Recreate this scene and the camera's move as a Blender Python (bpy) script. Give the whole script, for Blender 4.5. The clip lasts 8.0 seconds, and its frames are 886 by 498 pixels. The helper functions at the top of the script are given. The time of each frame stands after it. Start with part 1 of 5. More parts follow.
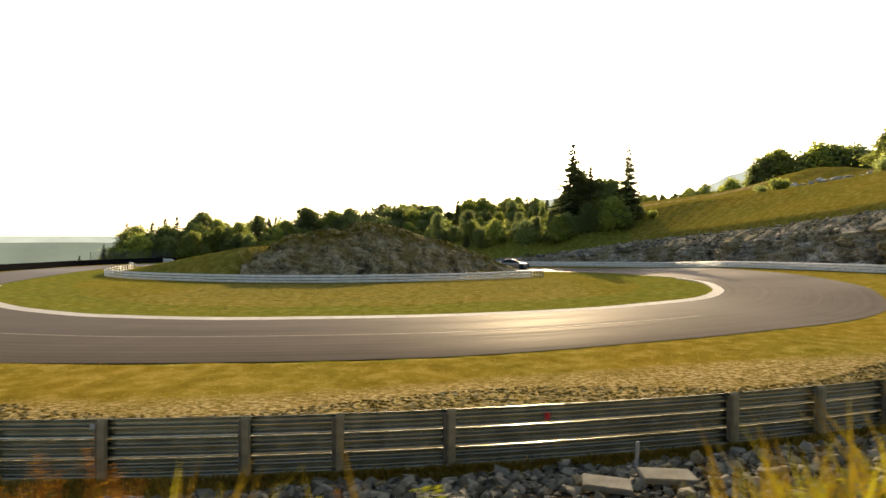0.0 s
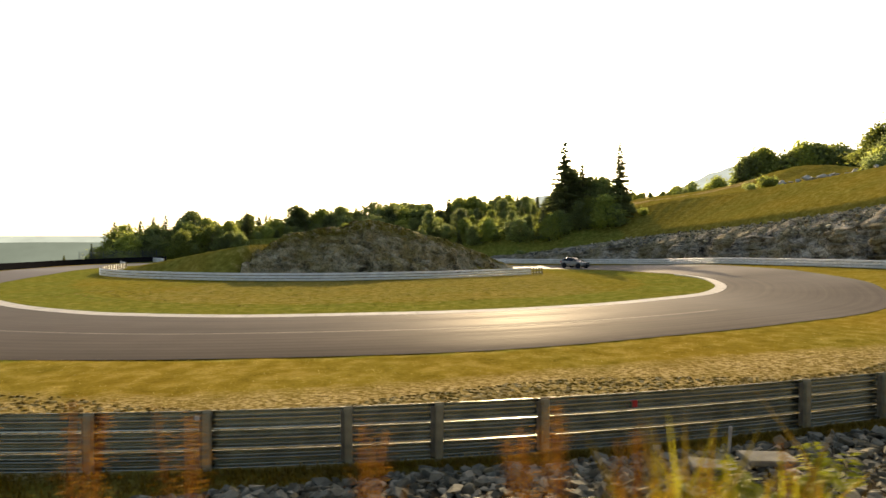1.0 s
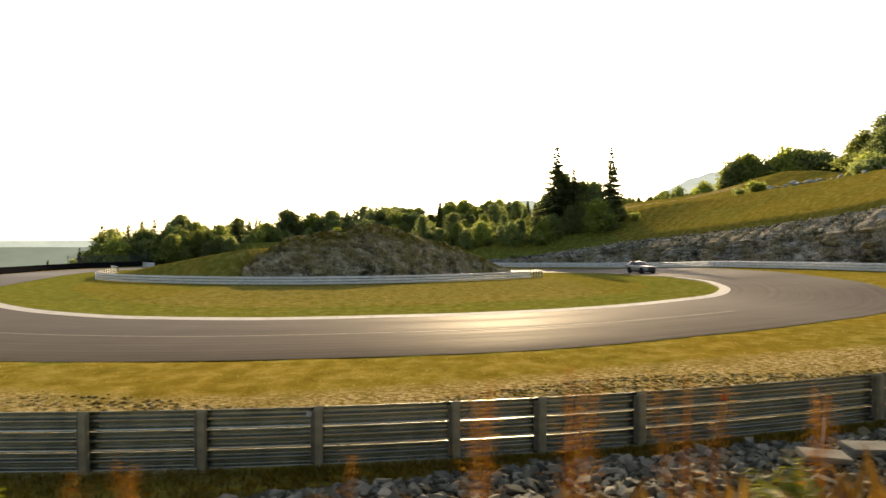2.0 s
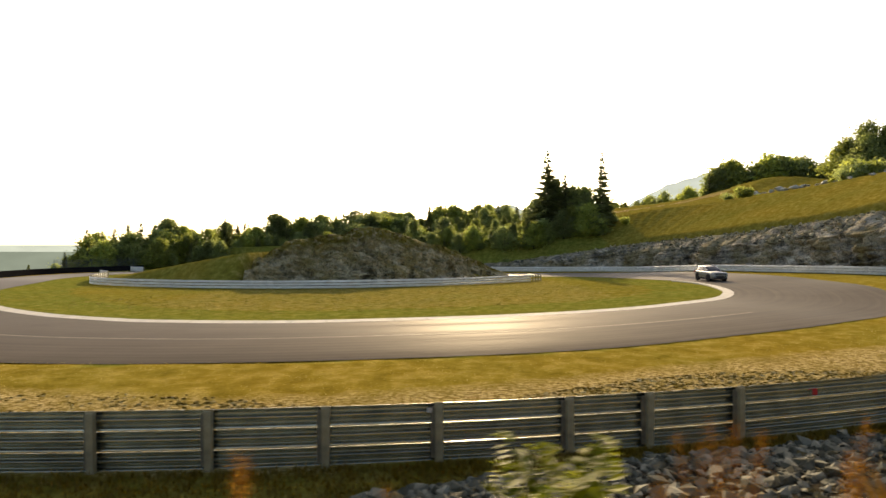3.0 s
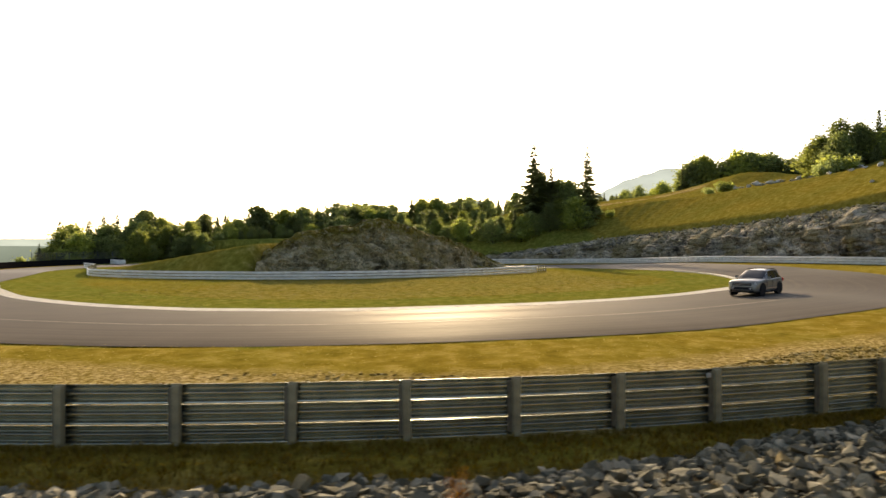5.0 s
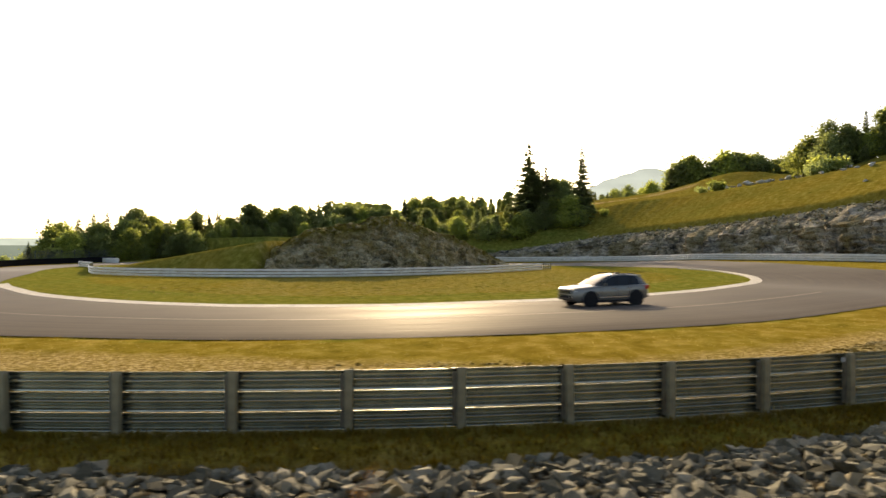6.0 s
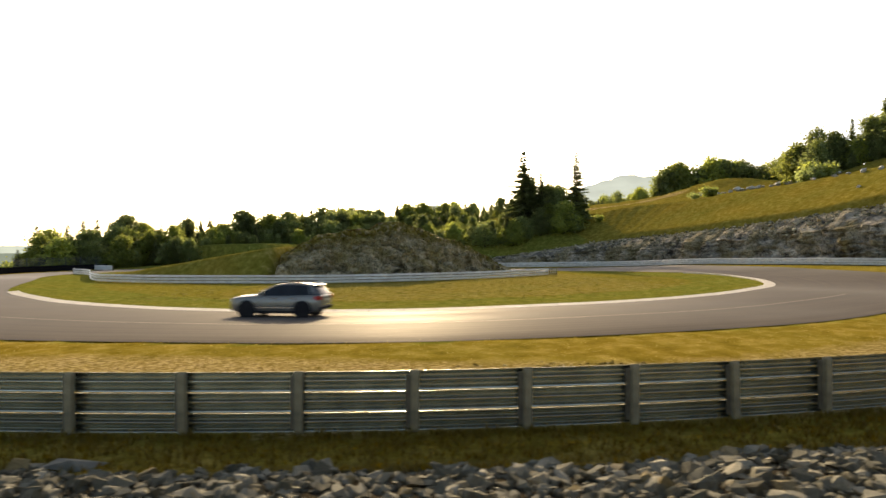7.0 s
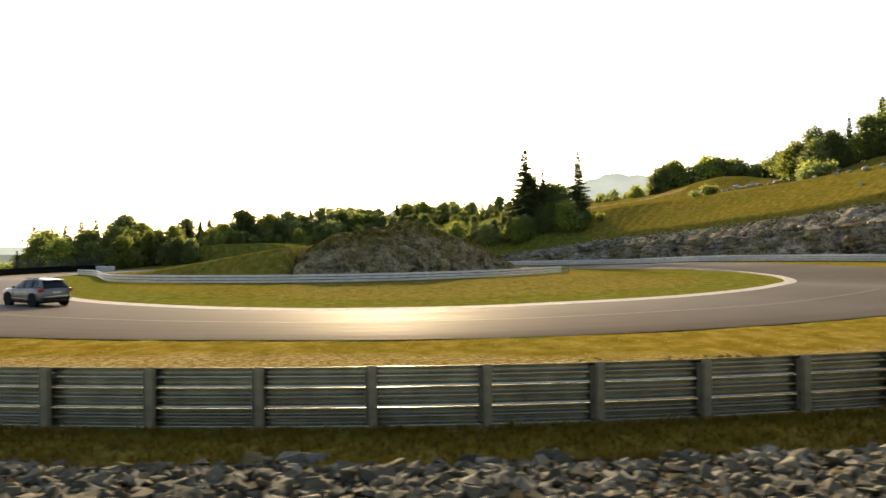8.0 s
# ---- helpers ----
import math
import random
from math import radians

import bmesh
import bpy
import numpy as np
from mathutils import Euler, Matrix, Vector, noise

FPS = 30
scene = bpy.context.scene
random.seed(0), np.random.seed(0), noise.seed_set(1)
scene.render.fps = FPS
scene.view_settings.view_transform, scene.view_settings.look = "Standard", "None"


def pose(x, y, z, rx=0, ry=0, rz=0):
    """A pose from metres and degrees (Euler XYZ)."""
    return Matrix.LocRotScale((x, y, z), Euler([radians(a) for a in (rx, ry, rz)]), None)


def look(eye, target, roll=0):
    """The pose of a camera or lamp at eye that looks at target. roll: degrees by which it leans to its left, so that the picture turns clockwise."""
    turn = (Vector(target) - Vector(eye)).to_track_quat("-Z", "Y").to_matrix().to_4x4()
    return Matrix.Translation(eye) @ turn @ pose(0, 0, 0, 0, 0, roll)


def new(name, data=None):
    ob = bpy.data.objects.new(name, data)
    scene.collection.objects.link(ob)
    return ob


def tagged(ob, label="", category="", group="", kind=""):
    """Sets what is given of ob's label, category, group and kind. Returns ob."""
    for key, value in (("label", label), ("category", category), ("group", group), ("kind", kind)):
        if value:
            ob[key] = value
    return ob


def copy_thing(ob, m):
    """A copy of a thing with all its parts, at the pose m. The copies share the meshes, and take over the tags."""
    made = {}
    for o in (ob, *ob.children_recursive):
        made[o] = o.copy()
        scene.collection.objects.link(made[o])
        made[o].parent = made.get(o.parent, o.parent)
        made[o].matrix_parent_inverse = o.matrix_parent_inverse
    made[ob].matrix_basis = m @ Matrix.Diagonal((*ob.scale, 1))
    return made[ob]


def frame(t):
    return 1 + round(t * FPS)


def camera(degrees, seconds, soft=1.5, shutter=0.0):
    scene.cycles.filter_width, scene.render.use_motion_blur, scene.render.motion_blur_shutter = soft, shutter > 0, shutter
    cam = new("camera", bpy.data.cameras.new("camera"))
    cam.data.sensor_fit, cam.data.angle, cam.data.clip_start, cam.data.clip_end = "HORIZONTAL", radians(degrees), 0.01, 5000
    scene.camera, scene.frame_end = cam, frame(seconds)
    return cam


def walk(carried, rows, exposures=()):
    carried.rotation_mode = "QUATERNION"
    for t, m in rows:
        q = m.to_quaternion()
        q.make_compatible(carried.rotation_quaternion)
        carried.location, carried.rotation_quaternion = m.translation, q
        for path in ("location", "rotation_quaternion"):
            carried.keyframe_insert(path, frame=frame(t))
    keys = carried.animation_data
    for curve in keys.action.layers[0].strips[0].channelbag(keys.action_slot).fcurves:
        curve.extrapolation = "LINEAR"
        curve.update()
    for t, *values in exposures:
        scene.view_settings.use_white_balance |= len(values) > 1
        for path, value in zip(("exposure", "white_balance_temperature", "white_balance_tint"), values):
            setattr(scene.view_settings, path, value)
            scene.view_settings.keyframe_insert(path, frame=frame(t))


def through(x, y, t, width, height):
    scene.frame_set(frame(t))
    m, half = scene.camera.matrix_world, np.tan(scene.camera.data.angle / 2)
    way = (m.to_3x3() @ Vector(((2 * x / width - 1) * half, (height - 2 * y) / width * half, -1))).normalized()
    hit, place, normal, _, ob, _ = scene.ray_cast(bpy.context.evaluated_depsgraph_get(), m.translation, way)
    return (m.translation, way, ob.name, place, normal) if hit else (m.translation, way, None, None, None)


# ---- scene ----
cam = camera(74.0, 8.0, 1.5, 0.5)
EXPOSURES = [(0, 1.1, 8600, 10), (8, 1.1, 8600, 10)]
PATH = [
    (0, (3.615, 0.872, 4.555), (3.432, 2.863, 4.531), 0.1),
    (0.5, (2.571, 0.707, 4.487), (2.418, 2.701, 4.453), 0.0),
    (1, (1.532, 0.496, 4.436), (1.405, 2.492, 4.407), -0.1),
    (2.5, (-1.949, 0.056, 4.246), (-1.986, 2.056, 4.242), -0.1),
    (3, (-3.23, -0.072, 4.191), (-3.234, 1.928, 4.194), -0.1),
    (3.5, (-4.602, -0.209, 4.106), (-4.576, 1.791, 4.1), -0.1),
    (4, (-6.079, -0.243, 4.02), (-6.018, 1.756, 4.009), -0.1),
    (4.5, (-7.724, -0.383, 3.938), (-7.627, 1.615, 3.924), -0.1),
    (6, (-12.654, -0.369, 3.639), (-12.462, 1.621, 3.619), -0.1),
    (6.5, (-14.392, -0.254, 3.604), (-14.165, 1.733, 3.609), -0.2),
    (7, (-16.139, -0.124, 3.52), (-15.882, 1.859, 3.522), -0.3),
    (7.5, (-17.976, -0.047, 3.514), (-17.686, 1.932, 3.517), -0.4),
    (8, (-19.629, 0.203, 3.462), (-19.329, 2.181, 3.461), -0.6),
]
walk(cam, [(t, look(eye, target, roll)) for t, eye, target, roll in PATH], EXPOSURES)

# ---- world and light ----
SUN_AZ, SUN_EL = radians(3.0), radians(20.5)      # azimuth is measured from +y towards +x
world = bpy.data.worlds.new("sky")
scene.world = world
world.use_nodes = True
wn = world.node_tree.nodes
sky = wn.new("ShaderNodeTexSky")
sky.sky_type, sky.sun_disc = "NISHITA", False
sky.sun_elevation, sky.sun_rotation = SUN_EL, SUN_AZ
sky.dust_density, sky.air_density, sky.ozone_density = 1.6, 0.55, 1.0
world.node_tree.links.new(sky.outputs[0], wn["Background"].inputs[0])
wn["Background"].inputs[1].default_value = 0.15
sun = new("sun", bpy.data.lights.new("sun", "SUN"))
sun.data.energy, sun.data.angle, sun.data.color = 3.0, radians(0.6), (1.0, 0.86, 0.66)
sun.matrix_world = look((0, 0, 200), (-200 * math.sin(SUN_AZ) * math.cos(SUN_EL), -200 * math.cos(SUN_AZ) * math.cos(SUN_EL), 200 - 200 * math.sin(SUN_EL)))


# ---- materials ----
def material(name, rough=0.7, metal=0.0, spec=0.5):
    m = bpy.data.materials.new(name)
    m.use_nodes = True
    n, l = m.node_tree.nodes, m.node_tree.links
    b = n["Principled BSDF"]
    b.inputs["Roughness"].default_value = rough
    b.inputs["Metallic"].default_value = metal
    b.inputs["Specular IOR Level"].default_value = spec
    return m, n, l, b


def coords(n, l, scale=(1, 1, 1), kind="Object"):
    tc, mp = n.new("ShaderNodeTexCoord"), n.new("ShaderNodeMapping")
    mp.inputs["Scale"].default_value = scale
    l.new(tc.outputs[kind], mp.inputs[0])
    return mp.outputs[0]


def noise_tex(n, l, vec, scale, detail=4, rough=0.55):
    t = n.new("ShaderNodeTexNoise")
    t.inputs["Scale"].default_value, t.inputs["Detail"].default_value, t.inputs["Roughness"].default_value = scale, detail, rough
    l.new(vec, t.inputs["Vector"])
    return t.outputs["Fac"]


def ramp(n, l, fac, stops):
    r = n.new("ShaderNodeValToRGB")
    e = r.color_ramp.elements
    while len(e) < len(stops):
        e.new(0.5)
    for el, (p, c) in zip(e, stops):
        el.position, el.color = p, (*c, 1)
    l.new(fac, r.inputs[0])
    return r.outputs[0]


def mixc(n, l, fac, a, b, mode="MIX"):
    x = n.new("ShaderNodeMix")
    x.data_type, x.blend_type = "RGBA", mode
    for v, s in ((fac, x.inputs[0]), (a, x.inputs[6]), (b, x.inputs[7])):
        if isinstance(v, (int, float)):
            s.default_value = v
        elif isinstance(v, tuple):
            s.default_value = (*v, 1)
        else:
            l.new(v, s)
    return x.outputs[2]


def bump(n, l, b, height, strength=0.5, distance=0.02):
    x = n.new("ShaderNodeBump")
    x.inputs["Strength"].default_value, x.inputs["Distance"].default_value = strength, distance
    l.new(height, x.inputs["Height"])
    l.new(x.outputs[0], b.inputs["Normal"])


def attr(n, name):
    a = n.new("ShaderNodeAttribute")
    a.attribute_name = name
    return a.outputs["Fac"]


def flat_mat(name, col, rough=0.6, metal=0.0, var=0.25, scale=3.0, spec=0.5, bumps=0.0):
    """A plain surface with two scales of wear."""
    m, n, l, b = material(name, rough, metal, spec)
    v = coords(n, l)
    f = noise_tex(n, l, v, scale, 6)
    g = noise_tex(n, l, v, scale * 11, 3)
    lo, hi = tuple(c * (1 - var) for c in col), tuple(min(1, c * (1 + var)) for c in col)
    c1 = ramp(n, l, f, [(0.3, lo), (0.7, hi)])
    l.new(mixc(n, l, 0.25, c1, ramp(n, l, g, [(0.35, lo), (0.65, hi)])), b.inputs["Base Color"])
    if bumps:
        bump(n, l, b, g, bumps, 0.01)
    return m


def grass_material():
    """Ground cover: green, golden and bare straw by the 'dry' and 'bare' attributes and noise."""
    m, n, l, b = material("grass", 1.0, 0, 0.0)
    v = coords(n, l)
    big, mid = noise_tex(n, l, v, 0.16, 5), noise_tex(n, l, v, 1.3, 6, 0.65)
    fine = noise_tex(n, l, coords(n, l, (1, 1, 1)), 14, 4, 0.7)
    green = ramp(n, l, mid, [(0.3, (0.10, 0.115, 0.018)), (0.5, (0.175, 0.185, 0.034)), (0.72, (0.29, 0.28, 0.07))])
    gold = ramp(n, l, mid, [(0.28, (0.17, 0.118, 0.016)), (0.5, (0.265, 0.186, 0.03)), (0.72, (0.40, 0.295, 0.075))])
    bare = ramp(n, l, noise_tex(n, l, coords(n, l, (1, 1.5, 1)), 5.5, 8, 0.78), [(0.38, (0.06, 0.038, 0.012)), (0.47, (0.25, 0.17, 0.05)), (0.57, (0.62, 0.48, 0.23))])
    add = n.new("ShaderNodeMath")
    add.operation, add.use_clamp = "MULTIPLY_ADD", True
    l.new(big, add.inputs[0])
    add.inputs[1].default_value = 1.1
    sub = n.new("ShaderNodeMath")
    sub.operation = "ADD"
    l.new(attr(n, "dry"), sub.inputs[0])
    sub.inputs[1].default_value = -0.55
    l.new(sub.outputs[0], add.inputs[2])
    c = mixc(n, l, add.outputs[0], green, gold)
    k = n.new("ShaderNodeMath")
    k.operation, k.use_clamp = "MULTIPLY_ADD", True
    l.new(mid, k.inputs[0])
    k.inputs[1].default_value = 1.6
    s2 = n.new("ShaderNodeMath")
    s2.operation = "MULTIPLY_ADD"
    l.new(attr(n, "bare"), s2.inputs[0])
    s2.inputs[1].default_value, s2.inputs[2].default_value = 1.6, -1.6
    l.new(s2.outputs[0], k.inputs[2])
    c = mixc(n, l, k.outputs[0], c, bare)
    c = mixc(n, l, attr(n, "soil"), c, ramp(n, l, mid, [(0.3, (0.03, 0.024, 0.014)), (0.7, (0.075, 0.062, 0.042))]))
    c = mixc(n, l, 0.5, c, ramp(n, l, fine, [(0.3, (0.2, 0.2, 0.2)), (0.65, (1, 1, 1))]), "MULTIPLY")
    l.new(c, b.inputs["Base Color"])
    h = mixc(n, l, 0.5, mid, fine)
    bump(n, l, b, h, 0.6, 0.05)
    return m


def asphalt_material():
    """Worn asphalt with rubbered lanes that run along the road (attribute 'across', 0 inner edge to 1 outer)."""
    m, n, l, b = material("asphalt", 0.5, 0, 0.2)
    v = coords(n, l)
    a, u = attr(n, "across"), attr(n, "along")
    cx = n.new("ShaderNodeCombineXYZ")
    for s, o in zip((a, u), cx.inputs):
        l.new(s, o)
    mp = n.new("ShaderNodeMapping")
    mp.inputs["Scale"].default_value = (26, 0.02, 1)
    l.new(cx.outputs[0], mp.inputs[0])
    streak = noise_tex(n, l, mp.outputs[0], 1.0, 5, 0.6)
    spots = noise_tex(n, l, v, 0.35, 5)
    grit = noise_tex(n, l, v, 60, 3, 0.7)
    c = ramp(n, l, streak, [(0.32, (0.064, 0.056, 0.047)), (0.68, (0.140, 0.122, 0.100))])
    c = mixc(n, l, 0.3, c, ramp(n, l, spots, [(0.3, (0.062, 0.051, 0.042)), (0.7, (0.115, 0.094, 0.076))]))
    c = mixc(n, l, 0.4, c, ramp(n, l, grit, [(0.3, (0.5, 0.5, 0.5)), (0.7, (1, 1, 1))]), "MULTIPLY")
    df, gl, mx, bp = n.new("ShaderNodeBsdfDiffuse"), n.new("ShaderNodeBsdfGlossy"), n.new("ShaderNodeMixShader"), n.new("ShaderNodeBump")
    l.new(c, df.inputs["Color"])
    gl.inputs["Color"].default_value = (0.92, 0.90, 0.86, 1)
    l.new(ramp(n, l, streak, [(0.3, (0.46, 0.46, 0.46)), (0.7, (0.66, 0.66, 0.66))]), gl.inputs["Roughness"])
    fr, pw, sc = n.new("ShaderNodeFresnel"), n.new("ShaderNodeMath"), n.new("ShaderNodeMath")
    fr.inputs["IOR"].default_value = 1.3
    pw.operation, pw.inputs[1].default_value = "POWER", 3.8
    sc.operation = "MULTIPLY"
    l.new(fr.outputs[0], pw.inputs[0])
    l.new(pw.outputs[0], sc.inputs[0])
    l.new(ramp(n, l, streak, [(0.3, (0.50, 0.50, 0.50)), (0.7, (0.28, 0.28, 0.28))]), sc.inputs[1])
    l.new(sc.outputs[0], mx.inputs[0])
    bp.inputs["Strength"].default_value, bp.inputs["Distance"].default_value = 0.35, 0.004
    l.new(grit, bp.inputs["Height"])
    for s in (df, gl):
        l.new(bp.outputs[0], s.inputs["Normal"])
    l.new(df.outputs[0], mx.inputs[1])
    l.new(gl.outputs[0], mx.inputs[2])
    l.new(mx.outputs[0], n["Material Output"].inputs["Surface"])
    return m


def rock_material(name, dark, mid, light, warm, scale=0.35, turf=(0.16, 0.13, 0.03)):
    m, n, l, b = material(name, 0.95, 0, 0.05)
    v = coords(n, l)
    f = noise_tex(n, l, v, scale, 8, 0.7)
    w = noise_tex(n, l, v, scale * 0.6, 4)
    vo = n.new("ShaderNodeTexVoronoi")
    vo.feature = "DISTANCE_TO_EDGE"
    vo.inputs["Scale"].default_value = scale * 2.2
    wob = n.new("ShaderNodeVectorMath")
    wob.operation = "MULTIPLY_ADD"
    nz = n.new("ShaderNodeTexNoise")
    nz.inputs["Scale"].default_value = scale * 3
    l.new(v, nz.inputs["Vector"])
    l.new(nz.outputs["Color"], wob.inputs[0])
    wob.inputs[1].default_value = (1.6, 1.6, 1.6)
    l.new(v, wob.inputs[2])
    l.new(wob.outputs[0], vo.inputs["Vector"])
    c = ramp(n, l, f, [(0.36, dark), (0.48, mid), (0.64, light)])
    c = mixc(n, l, ramp(n, l, w, [(0.44, (0, 0, 0)), (0.62, (0.75, 0.75, 0.75))]), c, warm)
    crack = ramp(n, l, vo.outputs["Distance"], [(0.0, (0.35, 0.33, 0.3)), (0.06, (1, 1, 1))])
    c = mixc(n, l, 0.8, c, crack, "MULTIPLY")
    fine = noise_tex(n, l, v, scale * 14, 6, 0.7)
    c = mixc(n, l, 0.55, c, ramp(n, l, fine, [(0.35, (0.35, 0.34, 0.32)), (0.62, (1, 1, 1))]), "MULTIPLY")
    # turf has settled on the flat tops
    moss = n.new("ShaderNodeMath")
    moss.operation, moss.use_clamp = "MULTIPLY", True
    l.new(attr(n, "turf"), moss.inputs[0])
    l.new(ramp(n, l, noise_tex(n, l, v, scale * 2.5, 6, 0.7), [(0.40, (0, 0, 0)), (0.52, (1, 1, 1))]), moss.inputs[1])
    green = ramp(n, l, fine, [(0.3, tuple(x * 0.45 for x in turf)), (0.7, tuple(x * 1.5 for x in turf))])
    l.new(mixc(n, l, moss.outputs[0], c, green), b.inputs["Base Color"])
    bump(n, l, b, mixc(n, l, 0.4, f, fine), 0.9, 0.25 * 0.35 / scale)
    return m


def leaf_material(name, a, b_, c_, through=0.45):
    """Leaves that let the low sun through."""
    m, n, l, b = material(name, 0.6, 0, 0.25)
    g = n.new("ShaderNodeNewGeometry")
    o = n.new("ShaderNodeObjectInfo")
    col = ramp(n, l, g.outputs["Random Per Island"], [(0.0, a), (0.55, b_), (1.0, c_)])
    hue = n.new("ShaderNodeHueSaturation")
    mr = n.new("ShaderNodeMapRange")
    mr.inputs[3].default_value, mr.inputs[4].default_value = 0.85, 1.4
    l.new(o.outputs["Random"], mr.inputs[0])
    l.new(mr.outputs[0], hue.inputs["Value"])
    l.new(col, hue.inputs["Color"])
    l.new(hue.outputs[0], b.inputs["Base Color"])
    tr = n.new("ShaderNodeBsdfTranslucent")
    lit = mixc(n, l, 1.0, hue.outputs[0], (1.5, 1.55, 1.2), "MULTIPLY")
    l.new(lit, tr.inputs["Color"])
    mx = n.new("ShaderNodeMixShader")
    mx.inputs[0].default_value = through
    l.new(b.outputs[0], mx.inputs[1])
    l.new(tr.outputs[0], mx.inputs[2])
    l.new(mx.outputs[0], n["Material Output"].inputs["Surface"])
    return m


def clod_material(name, a, b_, c_):
    """Matt clumps of turf, each of its own tone."""
    m, n, l, b = material(name, 1.0, 0, 0.0)
    g = n.new("ShaderNodeNewGeometry")
    c = ramp(n, l, g.outputs["Random Per Island"], [(0.0, a), (0.55, b_), (1.0, c_)])
    f = noise_tex(n, l, coords(n, l), 30, 4, 0.7)
    l.new(mixc(n, l, 0.6, c, ramp(n, l, f, [(0.3, (0.3, 0.3, 0.3)), (0.65, (1, 1, 1))]), "MULTIPLY"), b.inputs["Base Color"])
    bump(n, l, b, f, 0.7, 0.03)
    return m


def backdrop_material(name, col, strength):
    """Far distance: the sky-lit haze before it is put into a glowing colour."""
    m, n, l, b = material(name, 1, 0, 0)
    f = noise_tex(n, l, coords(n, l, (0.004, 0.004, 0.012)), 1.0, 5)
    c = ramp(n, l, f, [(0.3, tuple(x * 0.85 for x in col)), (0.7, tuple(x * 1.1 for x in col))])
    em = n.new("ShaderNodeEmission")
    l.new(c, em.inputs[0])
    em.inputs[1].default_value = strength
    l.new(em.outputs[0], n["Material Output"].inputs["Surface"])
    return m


GRASS, ASPHALT = grass_material(), asphalt_material()
KERB = flat_mat("kerb_concrete", (0.47, 0.445, 0.39), 0.9, 0, 0.18, 1.2, 0.3, 0.3)
SEAM = flat_mat("seam_with_glint", (0.20, 0.17, 0.135), 0.7, 0, 0.3, 2.0, 0.15)
GALV = flat_mat("galvanised_steel", (0.37, 0.365, 0.275), 0.25, 0.9, 0.3, 2.5)
BRACKET = flat_mat("dark_bracket", (0.15, 0.13, 0.085), 0.8, 0.1, 0.3, 5.0)
GALV_PALE = flat_mat("weathered_pale_steel", (0.68, 0.67, 0.62), 0.38, 0.25, 0.2, 1.5)
POST = flat_mat("weathered_post", (0.27, 0.235, 0.14), 0.8, 0.1, 0.3, 5.0)
RUBBER = flat_mat("black_rubber", (0.011, 0.011, 0.012), 0.95, 0, 0.3, 4.0, 0.0)
RED_TAG = flat_mat("red_tag", (0.45, 0.02, 0.02), 0.6, 0, 0.15, 8)
WIRE = flat_mat("wire", (0.11, 0.13, 0.125), 0.7, 0.2, 0.2, 4.0, 0.2)
ROCK = rock_material("outcrop_rock", (0.09, 0.078, 0.048), (0.34, 0.295, 0.19), (0.62, 0.54, 0.37), (0.28, 0.22, 0.08), 0.5, (0.16, 0.13, 0.03))
CLIFF = rock_material("cliff_rock", (0.04, 0.036, 0.027), (0.26, 0.232, 0.18), (0.66, 0.59, 0.46), (0.27, 0.215, 0.10), 0.42, (0.20, 0.16, 0.05))
def stone_material(name, tone, tint=(1.06, 1.0, 0.9)):
    """Broken stones, each of its own tone."""
    m, n, l, b = material(name, 0.9, 0, 0.15)
    g, o = n.new("ShaderNodeNewGeometry"), n.new("ShaderNodeObjectInfo")
    ad, fr = n.new("ShaderNodeMath"), n.new("ShaderNodeMath")
    ad.operation, fr.operation = "ADD", "FRACT"
    l.new(g.outputs["Random Per Island"], ad.inputs[0])
    l.new(o.outputs["Random"], ad.inputs[1])
    l.new(ad.outputs[0], fr.inputs[0])
    c = ramp(n, l, fr.outputs[0], [(q, tuple(min(0.8, x * k * tone) for x, k in zip(col, tint))) for q, col in ((0.0, (0.075, 0.072, 0.05)), (0.35, (0.16, 0.16, 0.125)), (0.7, (0.24, 0.24, 0.195)), (0.9, (0.40, 0.39, 0.32)), (1.0, (0.24, 0.19, 0.09)))])
    v = coords(n, l)
    f = noise_tex(n, l, v, 9, 6, 0.7)
    l.new(mixc(n, l, 0.7, c, ramp(n, l, f, [(0.3, (0.45, 0.45, 0.42)), (0.65, (1, 1, 1))]), "MULTIPLY"), b.inputs["Base Color"])
    bump(n, l, b, f, 0.6, 0.02)
    return m


STONE = stone_material("grey_stone", 0.85)
RUBBLE = stone_material("broken_cut_rock", 1.35, (1.12, 1.0, 0.80))
OLD_SLAB = flat_mat("dirty_concrete", (0.20, 0.19, 0.15), 0.9, 0, 0.35, 4.0, 0.15, 0.5)
SLAB = flat_mat("pale_concrete_slab", (0.42, 0.41, 0.37), 0.85, 0, 0.2, 3.0, 0.3, 0.4)
BARK = flat_mat("bark", (0.07, 0.052, 0.038), 0.9, 0, 0.35, 6.0, 0.2, 0.6)
LEAF = leaf_material("broad_leaves", (0.145, 0.17, 0.075), (0.19, 0.215, 0.09), (0.23, 0.25, 0.10), 0.62)
LEAF_LIGHT = leaf_material("young_leaves", (0.185, 0.21, 0.065), (0.235, 0.255, 0.075), (0.28, 0.295, 0.085), 0.64)
NEEDLE = leaf_material("needles", (0.145, 0.16, 0.08), (0.175, 0.195, 0.09), (0.21, 0.23, 0.10), 0.64)
FERN = leaf_material("fresh_weed", (0.12, 0.14, 0.008), (0.19, 0.20, 0.012), (0.27, 0.255, 0.022), 0.5)
DOCK = leaf_material("rust_seed_heads", (0.14, 0.052, 0.008), (0.22, 0.09, 0.012), (0.30, 0.145, 0.022), 0.5)
